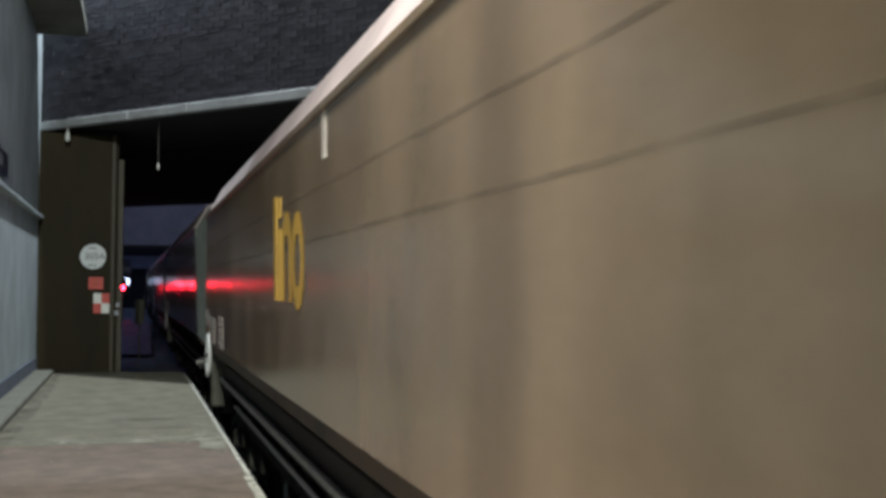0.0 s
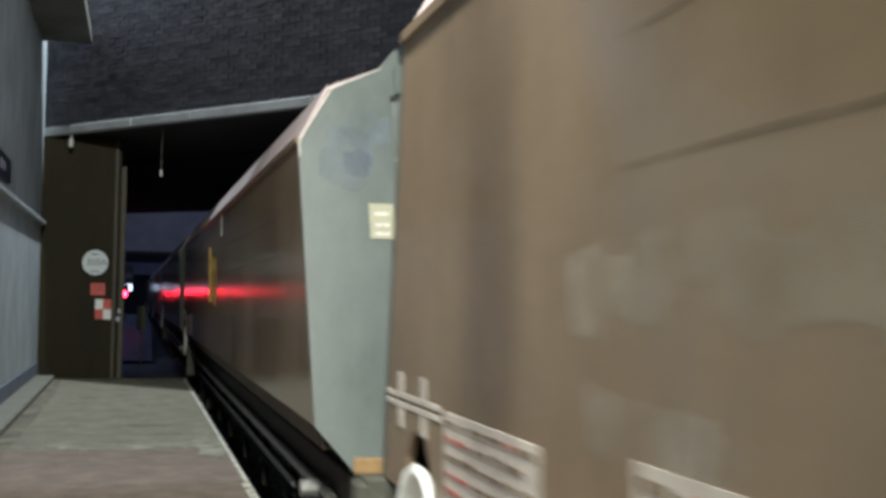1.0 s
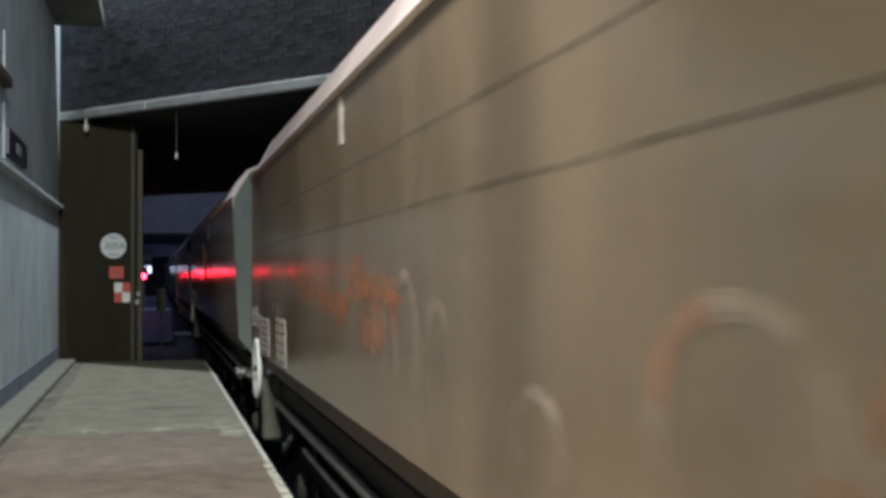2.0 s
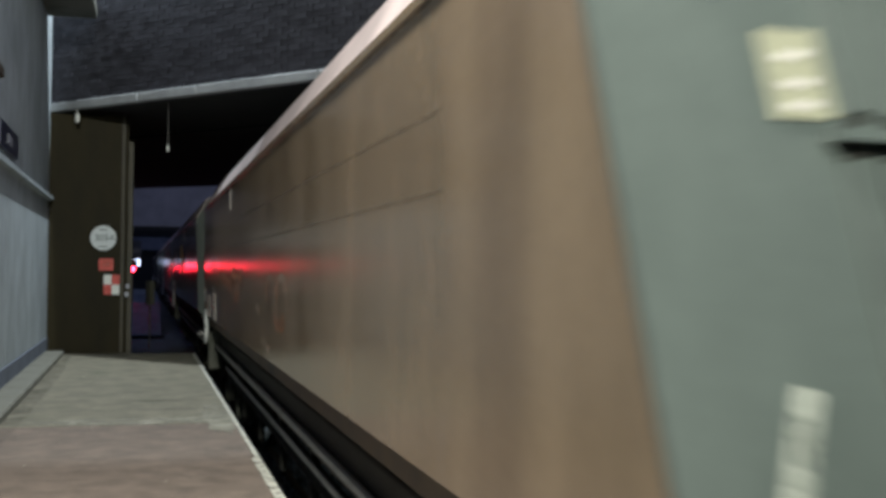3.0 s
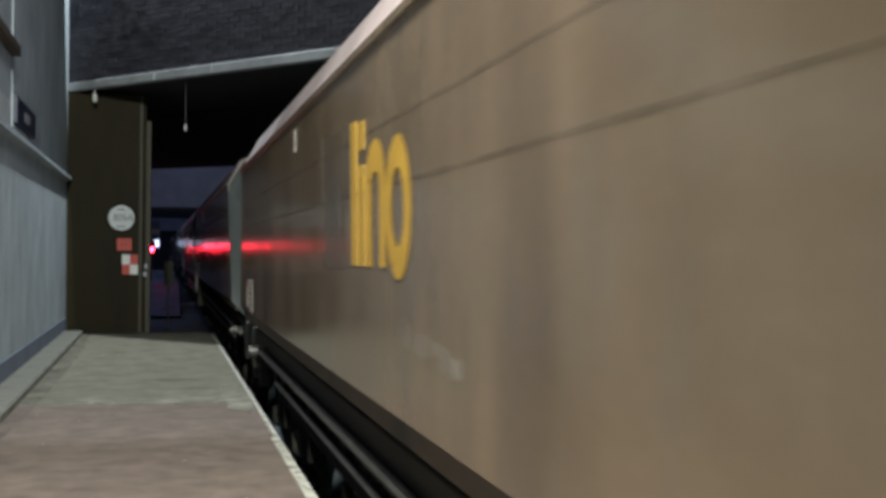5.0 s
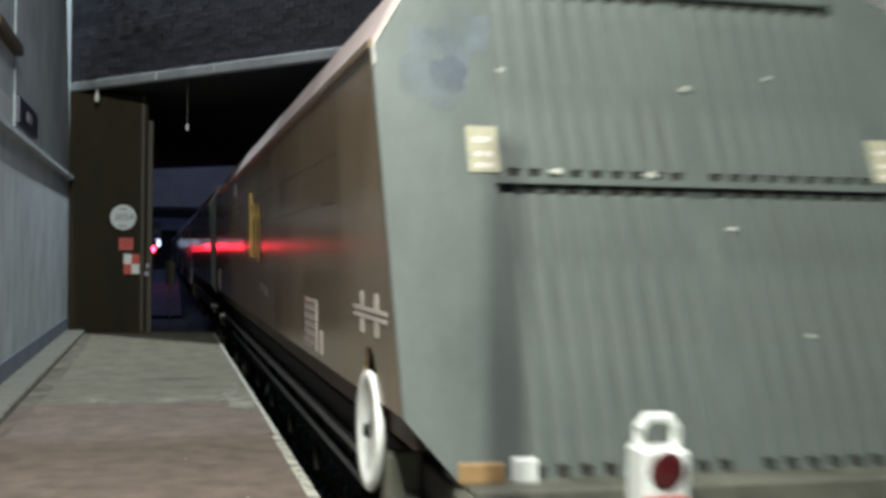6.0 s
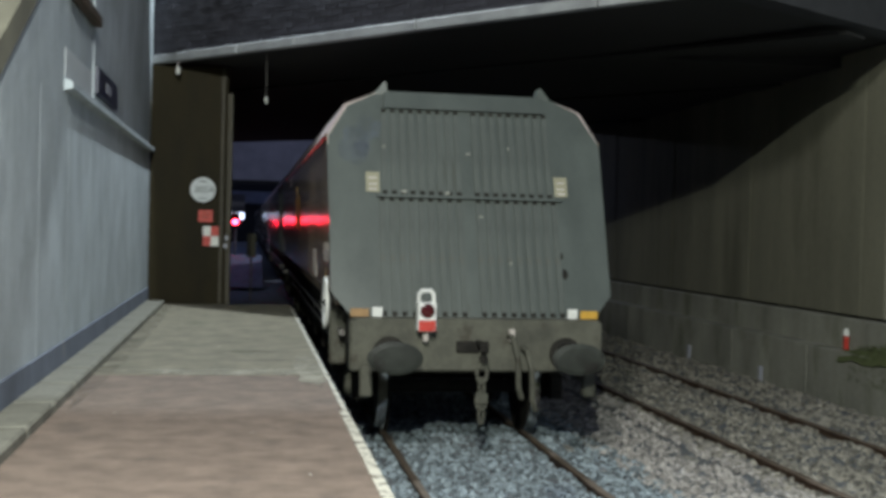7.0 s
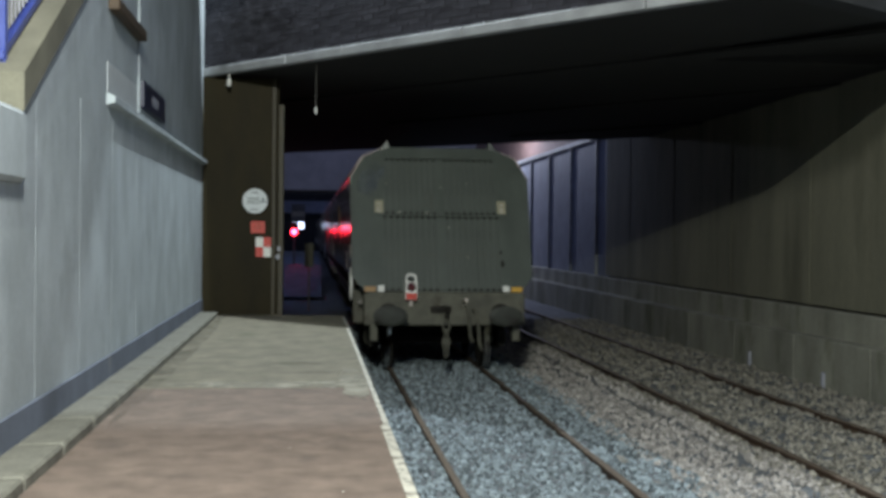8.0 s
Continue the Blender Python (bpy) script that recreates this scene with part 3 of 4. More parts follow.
ck = tagged(empty("checker_plate"), "red and white checkered warning plate on the pier", "sign")
for i, (cx, cz, mat) in enumerate(((0, 1, M_WHITE), (1, 1, M_RED), (0, 0, M_RED), (1, 0, M_WHITE))):
    g = B()
    x0, z0 = -1.345 + cx * 0.115, 0.89 + cz * 0.15
    box(g, x0, x0 + 0.113, END_Y - 0.012, END_Y - 0.001, z0, z0 + 0.148)
    part("square", g, mat, ck, "white square" if mat is M_WHITE else "red square")
dl = tagged(empty("pier_switch"), "small white switch fixed to the pier corner", "switch")
g = B()
box(g, -1.04, -0.98, END_Y - 0.07, END_Y - 0.031, 0.86, 0.93, 0.006)
part("body", g, M_SIGNGREY, dl)
g = B()
box(g, -1.02, -0.97, END_Y - 0.06, END_Y - 0.031, 0.98, 1.05, 0.006)
part("body", g, M_SIGNGREY, dl)
# small fittings hung below the flange
ic = tagged(empty("hanging_bracket"), "small pale bracket hung from the bridge flange", "bracket")
g = B()
yy = front(-1.74) - 0.02
rod(g, (-1.74, yy, BZ), (-1.74, yy, BZ - 0.10), 0.012, 6)
lathe(g, [(0, -0.22), (0.03, -0.20), (0.035, -0.12), (0.02, -0.08), (0, -0.08)], 10, Matrix.Translation((-1.74, yy, BZ)))
part("fitting", g, M_WHITE, ic)
st = tagged(empty("pull_cord"), "thin hanging cord with a pale weight below the bridge", "cord")
xx = -0.46
yy = front(xx) + 0.6
g = B()
rod(g, (xx, yy, BZ), (xx, yy, 3.02), 0.006, 6)
part("cord", g, M_PIPE, st)
g = B()
lathe(g, [(0, 2.94), (0.015, 2.95), (0.02, 3.0), (0.01, 3.04), (0, 3.04)], 10, Matrix.Translation((xx, yy, 0)))
part("weight", g, M_WHITE, st)

# ---- right side: lower wall, ledge, ribbed wall ----
wr = tagged(empty("wall_right"), "stained concrete retaining wall with a stepped plinth", "wall", kind="structure")
for i in range(26):
    y0 = -9 + i * 2.6
    g = B()
    box(g, 7.2, 7.6, y0 + 0.002, y0 + 2.598, -1.2, -0.27 + 0.006 * math.sin(i * 2.3), 0.012)
    part("plinth_block", g, M_PLINTH, wr)
g = B()
box(g, 7.45, 7.9, -9, 60, -1.2, 0.15, 0.02)
part("upper_plinth", g, M_PLINTH, wr)
for i in range(66):
    y0 = -8 + i * 0.6
    if y0 > 30:
        break
    g = B()
    box(g, (7.62 if y0 < 12.6 else 7.54) + 0.003 * (i % 2) + 0.002 * (i % 3), 8.1, y0 + 0.001, y0 + 0.599, 0.19, 6.6)
    part("wall_panel", g, M_RIBWALL if y0 > 12.6 else M_CONC, wr)
g = B()
nn = 40
rows_ = []
for iy in range(nn + 1):
    y = 8.4 + 5.1 * iy / nn
    h = 0.58 * max(0.0, (13.3 - y) / 4.9) ** 0.6
    row = []
    for ix in range(9):
        x = 7.17 + 0.46 * ix / 8
        z = -0.26 + h * (0.35 + 0.65 * ix / 8) + 0.05 * noise.noise((x * 4, y * 3, 1)) + 0.03 * noise.noise((x * 15, y * 13, 5))
        row.append(g.verts.new((x, y, z if ix else -0.35 - 0.25 * abs(noise.noise((y * 1.3, 0, 2))))))
    rows_.append(row)
for r0, r1 in zip(rows_, rows_[1:]):
    for ix in range(8):
        g.faces.new((r0[ix], r0[ix + 1], r1[ix + 1], r1[ix]))
bmesh.ops.recalc_face_normals(g, faces=g.faces)
rm = random.Random(3)
for _ in range(900):
    y = rm.uniform(8.5, 13.2)
    x = rm.uniform(7.17, 7.6)
    h = 0.58 * max(0.0, (13.3 - y) / 4.9) ** 0.6
    z = -0.26 + h * (0.35 + 0.65 * (x - 7.17) / 0.46)
    if rm.random() < 0.3:
        x, z = 7.165, rm.uniform(-0.65, -0.25)
    s, d = rm.uniform(0.01, 0.025), Vector((rm.uniform(-0.04, 0.02), rm.uniform(-0.03, 0.03), rm.uniform(0.01, 0.06)))
    g.faces.new([g.verts.new(p) for p in ((x - 0.005, y - s, z), (x - 0.005, y + s, z), (x - 0.005 + d.x, y + d.y, z + d.z))])
tagged(part("moss_bank", g, M_MOSS), "mossy green bank on the wall ledge", "moss", kind="stuff")
# Near-black backing paints the shadow gap under the wall panels.
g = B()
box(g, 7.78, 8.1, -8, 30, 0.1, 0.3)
part("recess", g, M_NEARBLACK, wr, "near-black backing painted as the shade in the gap over the plinth")
mk = tagged(empty("ledge_marker"), "small red and white marker on the wall ledge", "marker")
g = B()
box(g, 7.32, 7.38, 13.55, 13.61, -0.27, -0.08, 0.01)
part("base", g, M_RED, mk)
g = B()
lathe(g, [(0.045, 0), (0.04, 0.06), (0.02, 0.10), (0, 0.11)], 10, Matrix.Translation((7.35, 13.58, -0.08)))
part("cap", g, M_WHITE, mk, "pale cap")
for y, z in ((15.84, -1.0), (18.8, -0.98)):
    pg = tagged(empty("wall_peg"), "small white peg fixed to the stained wall", "peg", "pegs on the wall")
    g = B()
    box(g, 7.15, 7.199, y - 0.04, y + 0.04, z, z + 0.24, 0.01)
    part("plate", g, M_SIGNGREY, pg)
# wall beyond the bridge
wf = tagged(empty("wall_far"), "blue-grey panelled wall with pale posts beyond the bridge", "wall", kind="structure")
g = B()
box(g, 7.6, 8.0, 30.2, 70, -1.2, 4.0)
part("wall_slab", g, M_BLUEWALL, wf)
g = B()
box(g, 7.5, 8.1, 30.2, 70, 4.0, 4.14, 0.01)
part("coping", g, M_GIRDER, wf)
for i in range(9):
    g = B()
    box(g, 7.52, 7.6, 31.5 + i * 3.3, 31.65 + i * 3.3, -1.0, 4.0, 0.01)
    part("post", g, M_GIRDER, wf)
g = B()
box(g, 8.4, 9.0, 20, 90, -1, 9.0)
tagged(part("wall_brick_far", g, M_FARBRICK), "far red brick wall above the lineside wall", "wall", kind="structure")

# structures beyond the bridge over the line
fb = tagged(empty("far_bridge"), "far grey footbridge girder across the line", "bridge", kind="structure")
for y, z0, z1, mat in ((62, 3.55, 6.5, M_FARGREY), (60, 3.35, 3.5, M_NEARBLACK), (74, 2.55, 3.3, M_BLUEWALL), (80, 2.2, 2.5, M_NEARBLACK)):
    g = B()
    box(g, -12, 9, y, y + 1.0, z0, z1)
    part("girder", g, mat, fb)
g = B()
box(g, -12, -4.5, 60, 75, -1, 6.5)
box(g, 8.0, 12, 70, 80, -1, 6.5)
part("abutment", g, M_CONC_D, fb)
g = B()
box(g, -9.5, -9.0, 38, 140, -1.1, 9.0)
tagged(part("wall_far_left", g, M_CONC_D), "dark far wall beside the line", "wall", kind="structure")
g = B()
box(g, -14, 14, 150, 151, -1.1, 7)
tagged(part("backdrop", g, M_NEARBLACK), "dark night distance down the line", "backdrop", kind="structure")
# far platform ramp past the pier
g = B()
prism(g, [(40.5, -1.0), (62, -1.0), (62, 0.0), (46, 0.0)], 0, -4.5, -0.1)
tagged(part("far_platform", g, M_DADO), "dim blue-grey platform ramp beyond the bridge", "platform", kind="structure")

sig = tagged(empty("signal_post"), "slim lineside signal with a glowing red lamp", "signal")
g = B()
rod(g, (-1.16, 46.2, -1.0), (-1.16, 46.2, 1.72), 0.05)
part("post", g, M_PIPE, sig)
g = B()
box(g, -1.34, -0.98, 46.12, 46.42, 1.07, 1.67, 0.03)
part("head", g, M_GRIME, sig, "black signal head")
g = B()
lathe(g, [(0, -0.02), (0.10, -0.02), (0.11, 0.0), (0.11, 0.04), (0, 0.04)], 20, Matrix.Translation((-1.16, 46.09, 1.30)) @ Matrix.Rotation(radians(90), 4, "X"))
part("lens", g, M_REDGLOW, sig, "glowing red lens")
fl = tagged(empty("far_lamp"), "cold white glowing lamp box under the far bridge", "lamp")
g = B()
box(g, -1.6, -0.9, 69.9, 70.1, 1.5, 1.9, 0.02)
part("diffuser", g, M_WHITEGLOW, fl)
g = B()
box(g, -1.65, -0.85, 69.9, 70.2, 1.9, 3.0)
part("bracket", g, M_PIPE, fl)
ys = tagged(empty("lineside_board"), "dull yellow lineside board on a post", "sign")
g = B()
rod(g, (-0.55, 34.0, -1.05), (-0.55, 34.0, 0.4), 0.03)
part("post", g, M_PIPE, ys)
g = B()
box(g, -0.68, -0.42, 33.93, 33.97, 0.25, 0.95, 0.01)
part("board", g, M_COPE, ys)

# unseen slim post, added behind the camera to throw a shade band on wagons
gp = tagged(empty("platform_lamp_post"), "unseen slim grey post added to shade the wagons", "post")
g = B()
rod(g, (-0.945, -2.32, 0.0), (-0.945, -2.32, 4.9), 0.018)
part("pole", g, M_POST, gp)
# ---- wagons ----
HW = 1.405
Z0, Z1, Z2, Z3 = 1.515, 3.07, 3.41, 3.58
REAR, FRONT = 0.64, 16.95
SLOPE_R, SLOPE_F = 0.42, 0.23


def rear(z):
    return REAR + SLOPE_R * (z - Z0)


def fore(z):
    return FRONT - SLOPE_F * (z - Z0)


def on_end(bm, x0, x1, z0, z1, o0, o1):
    """A block lying on the sloping rear end, from o0 to o1 off its face."""
    vs = []
    for x in (x0, x1):
        for o in (o0, o1):
            for z in (z0, z1):
                vs.append(bm.verts.new((x, rear(z) - o, z)))
    for q in ((0, 1, 3, 2), (4, 6, 7, 5), (0, 4, 5, 1), (2, 3, 7, 6), (0, 2, 6, 4), (1, 5, 7, 3)):
        bm.faces.new([vs[i] for i in q])
    bmesh.ops.recalc_face_normals(bm, faces=bm.faces)
    return bm


def lean(bm):
    """The body widens a little from its bottom edge to the shoulder."""
    for v in bm.verts:
        if abs(v.co.x) > 1.3:
            v.co.x += math.copysign(0.03 * max(0.0, min(1.0, (v.co.z - Z0) / (Z1 - Z0))), v.co.x)


def wheel_mesh():
    g = B()
    lathe(g, [(0, -0.02), (0.09, -0.03), (0.10, 0.0), (0.36, 0.01), (0.40, -0.02), (0.46, -0.02), (0.465, 0.08), (0.49, 0.10), (0.49, 0.115), (0.40, 0.12), (0.36, 0.06), (0.10, 0.07), (0, 0.08)], 28, Matrix.Rotation(radians(90), 4, "Y"))
    return mesh_of("wheel", g, M_GRIME, True)


WHEEL = wheel_mesh()


def blotch(cx, cz, rx, rz, seed, off=0.006):
    """A ragged flat patch of dirt or dust on the rear end."""
    g = B()
    ring = []
    for k in range(28):
        t = 2 * math.pi * k / 28
        r = 1 + 0.4 * noise.noise((math.cos(t) * 1.5, math.sin(t) * 1.5, seed)) + 0.25 * noise.noise((math.cos(t) * 5, math.sin(t) * 5, seed))
        x, z = cx + rx * r * math.cos(t), cz + rz * r * math.sin(t)
        ring.append(g.verts.new((x, rear(z) - off, z)))
    g.faces.new(ring)
    return g


def wagon(wheel_y, label):
    w = tagged(empty("hopper_wagon"), label, "wagon", "hopper wagons of the train")
    for s in (-1, 1):
        g = B()
        pts = [(rear(Z0), Z0)]
        if s < 0:
            pts += [(wheel_y - 0.17, Z0), (wheel_y - 0.17, Z0 + 0.12), (wheel_y - 0.10, Z0 + 0.20), (wheel_y, Z0 + 0.23), (wheel_y + 0.10, Z0 + 0.20), (wheel_y + 0.17, Z0 + 0.12), (wheel_y + 0.17, Z0)]
        pts += [(fore(Z0), Z0), (fore(Z1), Z1), (rear(Z1), Z1)]
        prism(g, pts, 0, s * HW, s * (HW - 0.025))
        lean(g)
        part("side_sheet", g, M_SIDE, w, "dusty brown side sheet")
        g = B()
        for (xa, za), (xb, zb) in (((HW, Z1 + 0.02), (1.26, Z2 + 0.01)), ((1.26, Z2 + 0.01), (0.88, Z3))):
            q = [(s * xa, rear(za), za), (s * xa, fore(za), za), (s * xb, fore(zb), zb), (s * xb, rear(zb), zb)]
            lo = [g.verts.new(p) for p in q]
            hi = [g.verts.new((p[0] - s * 0.015, p[1], p[2] - 0.02)) for p in q]
            g.faces.new(lo)
            g.faces.new(hi[::-1])
            for i in range(4):
                g.faces.new((lo[i], hi[i], hi[(i + 1) % 4], lo[(i + 1) % 4]))
        lean(g)
        bmesh.ops.recalc_face_normals(g, faces=g.faces)
        part("top_sheet", g, M_SIDE_UP, w, "pale sloping top sheet")
        g = B()
        box(g, s * (HW - 0.01), s * (HW + 0.016), rear(Z1) + 0.02, fore(Z1) - 0.02, Z1 - 0.01, Z1 + 0.035, 0.005)
        lean(g)
        part("top_lip", g, M_SIDE, w)
        # Dark strips paint the shade of two long creases on each side.
        for zs in (2.435, 2.69):
            g = B()
            n = 60
            lo = [g.verts.new((s * (HW + 0.0015), 2.4 + 12.3 * k / n, zs - 0.009 - 0.005 * noise.noise((k * 0.7, zs, s)))) for k in range(n + 1)]
            hi = [g.verts.new((s * (HW + 0.0015), 2.4 + 12.3 * k / n, zs + 0.009 + 0.005 * noise.noise((k * 0.7, zs, s + 5)))) for k in range(n + 1)]
            for k in range(n):
                g.faces.new((lo[k], lo[k + 1], hi[k + 1], hi[k]))
            lean(g)
            part("seam", g, M_SEAM, w, "dark line painted for the shade in a crease")
        g = B()
        box(g, s * (HW - 0.10), s * (HW - 0.05), REAR + 0.06, FRONT - 0.06, Z0 - 0.13, Z0 + 0.01, 0.006)
        part("bottom_lip", g, M_LIP, w, "rusty brown bottom lip")
        g = B()
        prism(g, [(s * (HW - 0.09), Z0 + 0.25), (s * (HW - 0.09), Z0 - 0.06), (s * 0.85, Z0 - 0.55), (s * 0.7, Z0 - 0.5), (s * (HW - 0.2), Z0 + 0.25)], 1, REAR + 0.5, FRONT - 0.4)
        part("hopper_slope", g, M_GRIME, w)
        g = B()
        box(g, s * 1.16, s * 1.22, 0.36, 17.27, 0.98, 1.26, 0.008)
        part("sole_bar", g, M_GRIME, w)
        g = B()
        rod(g, (s * 1.27, 0.9, 1.10), (s * 1.27, 15.9, 1.10), 0.032, 8)
        part("air_pipe", g, M_PIPE, w, "dull steel air pipe")
        g = B()
        rod(g, (s * 1.25, 2.5, 0.93), (s * 1.25, 14.2, 0.93), 0.022, 8)
        part("brake_rod", g, M_PIPE, w)
        g = B()
        box(g, s * 1.14, s * 1.24, 2.6, 14.2, 0.80, 0.88, 0.01)
        part("truss_bar", g, M_GRIME, w)
        for y in (3.1, 4.9, 6.7, 8.5, 10.3, 12.1, 13.9):
            g = B()
            box(g, s * 1.15, s * 1.21, y - 0.05, y + 0.05, 0.55, 1.0, 0.008)
            part("hanger", g, M_GRIME, w)
    # ends
    for rear_end in (True, False):
        f = rear if rear_end else fore
        d = 0.025 if rear_end else -0.025
        g = B()
        outline = [(-1.19, 1.26), (1.19, 1.26), (HW + 0.004, Z0), (HW + 0.004, Z1), (1.226, Z2), (0.876, Z3), (-0.876, Z3), (-1.226, Z2), (-HW - 0.004, Z1), (-HW - 0.004, Z0)]
        lo = [g.verts.new((x, f(z) + (-0.004 if rear_end else 0.004), z)) for x, z in outline]
        hi = [g.verts.new((x, f(z) + d, z)) for x, z in outline]
        g.faces.new(lo)
        g.faces.new(hi[::-1])
        for i in range(len(lo)):
            j = (i + 1) % len(lo)
            g.faces.new((lo[i], hi[i], hi[j], lo[j]))
        lean(g)
        bmesh.ops.recalc_face_normals(g, faces=g.faces)
        part("end_sheet", g, M_END, w, "grey green painted end sheet")
        # pale edge trim along the outline
        for s in (-1, 1):
            g = B()
            tube(g, [(s * x, f(z) - d * 0.3, z) for x, z in ((HW - 0.004, Z1 - 0.09), (HW - 0.004, Z1), (1.226, Z2), (0.876, Z3))], 0.0055, 6)
            lean(g)
            part("edge_trim", g, M_PALE if rear_end and s < 0 else M_END, w, "bright worn edge trim")
    for s in (-1, 1):
        g = B()
        prism(g, [(s * 0.98, Z3 - 0.08), (s * 0.84, Z3 + 0.10), (s * 0.82, Z3 + 0.09), (s * 0.80, Z3 - 0.04)], 1, rear(Z3) - 0.02, rear(Z3) + 0.16)
        part("corner_horn", g, M_END, w)
    part("top_beam", on_end(B(), -0.85, 0.85, 3.395, 3.565, -0.01, 0.05), M_END, w, "grey top beam of the end")
    part("mid_bar", on_end(B(), -0.94, 0.98, 2.462, 2.492, 0.0, 0.05), M_END, w)
    ribs = [-0.855 + 0.095 * i for i in range(19) if abs(-0.855 + 0.095 * i) > 0.06]
    gu, gl = on_end(B(), -0.028, 0.028, 2.53, 3.345, 0.0, 0.02), on_end(B(), -0.028, 0.028, 1.34, 2.42, 0.0, 0.02)
    mu, ml = mesh_of("rib", gu, M_RIB), mesh_of("rib", gl, M_RIB)
    for x in ribs:
        piece("rib", mu, w, (x, 0, 0))
        piece("rib", ml, w, (x * 1.04, 0, 0))
    g = B()
    for x in ribs:
        for k, za, zb in ((1, 3.35, 3.385), (1, 2.495, 2.525), (1.04, 2.422, 2.458), (1.04, 1.30, 1.335)):
            on_end(g, x * k - 0.024, x * k + 0.024, za, zb, 0.0, 0.012)
    tagged(part("drain_gap", g, M_GRIME, w, "black drain gaps at the rib ends"), kind="stuff")
    for s in (-1, 1):
        p = part("data_plate", on_end(B(), s * 0.98 - 0.07, s * 0.98 + 0.07, 2.51, 2.715, 0.0, 0.012), M_PLATE, w, "cream data plate")
        for z in (2.53, 2.58, 2.645):
            part("print", on_end(B(), s * 0.98 - 0.04, s * 0.98 + 0.04, z, z + 0.02, 0.0125, 0.0135), M_PALE, p)
    # dusty blue blotches and specks on the end
    for x, z, rx, rz, mat, sd in ((-1.15, 2.98, 0.16, 0.20, M_BLOTCH, 1), (-1.02, 3.16, 0.16, 0.12, M_BLOTCH, 2), (-1.1, 2.96, 0.09, 0.08, M_BRUISE, 3), (0.95, 1.72, 0.03, 0.05, M_GRIME, 5), (0.93, 1.9, 0.02, 0.03, M_GRIME, 6)):
        part("blotch", blotch(x, z, rx, rz, sd), mat, w, "dusty bluish blotch" if mat is M_BLOTCH else "")
    for x, z, r in ((-0.86, 2.98, 0.012), (0.02, 2.93, 0.014), (0.45, 3.0, 0.010), (-0.66, 2.52, 0.018), (-0.22, 2.515, 0.018), (0.4, 1.82, 0.010), (0.12, 2.28, 0.012)):
        part("chip", blotch(x, z, r * 1.8, r * 0.7, x, 0.0235), M_CHALK, w, "pale paint chip")
    # headstocks, buffers and couplings
    for y, d in ((0.33, -1), (17.3, 1)):
        g = B()
        box(g, -1.24, 1.24, min(y, y - d * 0.2), max(y, y - d * 0.2), 0.78, 1.27, 0.02)
        part("headstock", g, M_BEAM, w, "grimy olive buffer beam")
        g = B()
        box(g, -1.2, 1.2, min(y, y - d * 0.5), max(y, y - d * 0.5), 1.24, 1.29, 0.01)
        part("end_platform", g, M_BEAM, w)
        for s in (-1, 1):
            b = part("buffer", lathe(B(), [(0, 0.0), (0.16, 0.0), (0.16, 0.03), (0.11, 0.04), (0.11, 0.30), (0.09, 0.31), (0.085, 0.46), (0, 0.46)], 20, Matrix.Translation((s * 0.865, y, 0.96)) @ Matrix.Rotation(radians(-90 * d), 4, "X")), M_GRIME, w, smooth=False)
            g = B()
            lathe(g, [(0, 0.45), (0.18, 0.45), (0.215, 0.47), (0.215, 0.49), (0.16, 0.505), (0, 0.51)], 26, Matrix.Translation((s * 0.865, y, 0.96)) @ Matrix.Rotation(radians(-90 * d), 4, "X") @ Matrix.Diagonal((1.2, 0.7, 1.0, 1.0)))
            part("buffer_head", g, M_BUFFER, b, "oval greasy buffer head")
            g = B()
            box(g, s * 1.09 - 0.06, s * 1.09 + 0.06, min(y, y + d * 0.1), max(y, y + d * 0.1), 0.55, 0.84, 0.015)
            part("step", g, M_BEAM, w)
        g = B()
        box(g, -0.22, 0.10, min(y + d * 0.002, y + d * 0.03), max(y + d * 0.002, y + d * 0.03), 0.97, 1.08, 0.01)
        part("coupling_plate", g, M_GRIME, w, "black coupling pocket")
        g = B()
        tube(g, [(0.0, y, 1.06), (0.0, y + d * 0.22, 1.06), (0.0, y + d * 0.30, 1.0), (0.0, y + d * 0.26, 0.93), (0, y + d * 0.2, 0.95)], 0.035)
        part("hook", g, M_GRIME, w)
        g = B()
        for i in range(5):
            cz = 0.92 - i * 0.13
            pts = [(0.055 * math.cos(a) * (i % 2 * 0.5 + 0.5), y + d * 0.2 + 0.02 * math.cos(a), cz + 0.09 * math.sin(a)) for a in [k * math.pi / 5 for k in range(11)]]
            tube(g, pts, 0.018, 6)
        box(g, -0.06, 0.06, y + d * 0.2 - 0.03, y + d * 0.2 + 0.03, 0.50, 0.60, 0.01)
        part("screw_coupling", g, M_BEAM, w, "hanging rusty screw coupling")
        for s, top in ((0.34, 1.14), (0.48, 1.02)):
            g = B()
            tube(g, [(s - 0.05, y + d * 0.02, top), (s - 0.02, y + d * 0.12, top - 0.02), (s + 0.02, y + d * 0.15, top - 0.2), (s + 0.04, y + d * 0.12, top - 0.5), (s + 0.08, y + d * 0.08, top - 0.6)], 0.028)
            part("brake_hose", g, M_BEAM, w, "grimy brake hose")
        g = B()
        box(g, 0.29, 0.35, min(y, y + d * 0.06), max(y, y + d * 0.06), 1.08, 1.2, 0.01)
        part("air_cock", g, M_PALE, w, "pale worn air cock")
    for s in (-1, 1):
        g = B()
        box(g, s * 0.97 - 0.05, s * 0.97 + 0.05, 0.46, 0.49, 1.29, 1.385, 0.006)
        part("lamp_bracket", g, M_WHITE, w, "small white lamp bracket")
        g = B()
        box(g, s * 1.14 - 0.09, s * 1.14 + 0.09, 0.47, 0.49, 1.29, 1.37, 0.006)
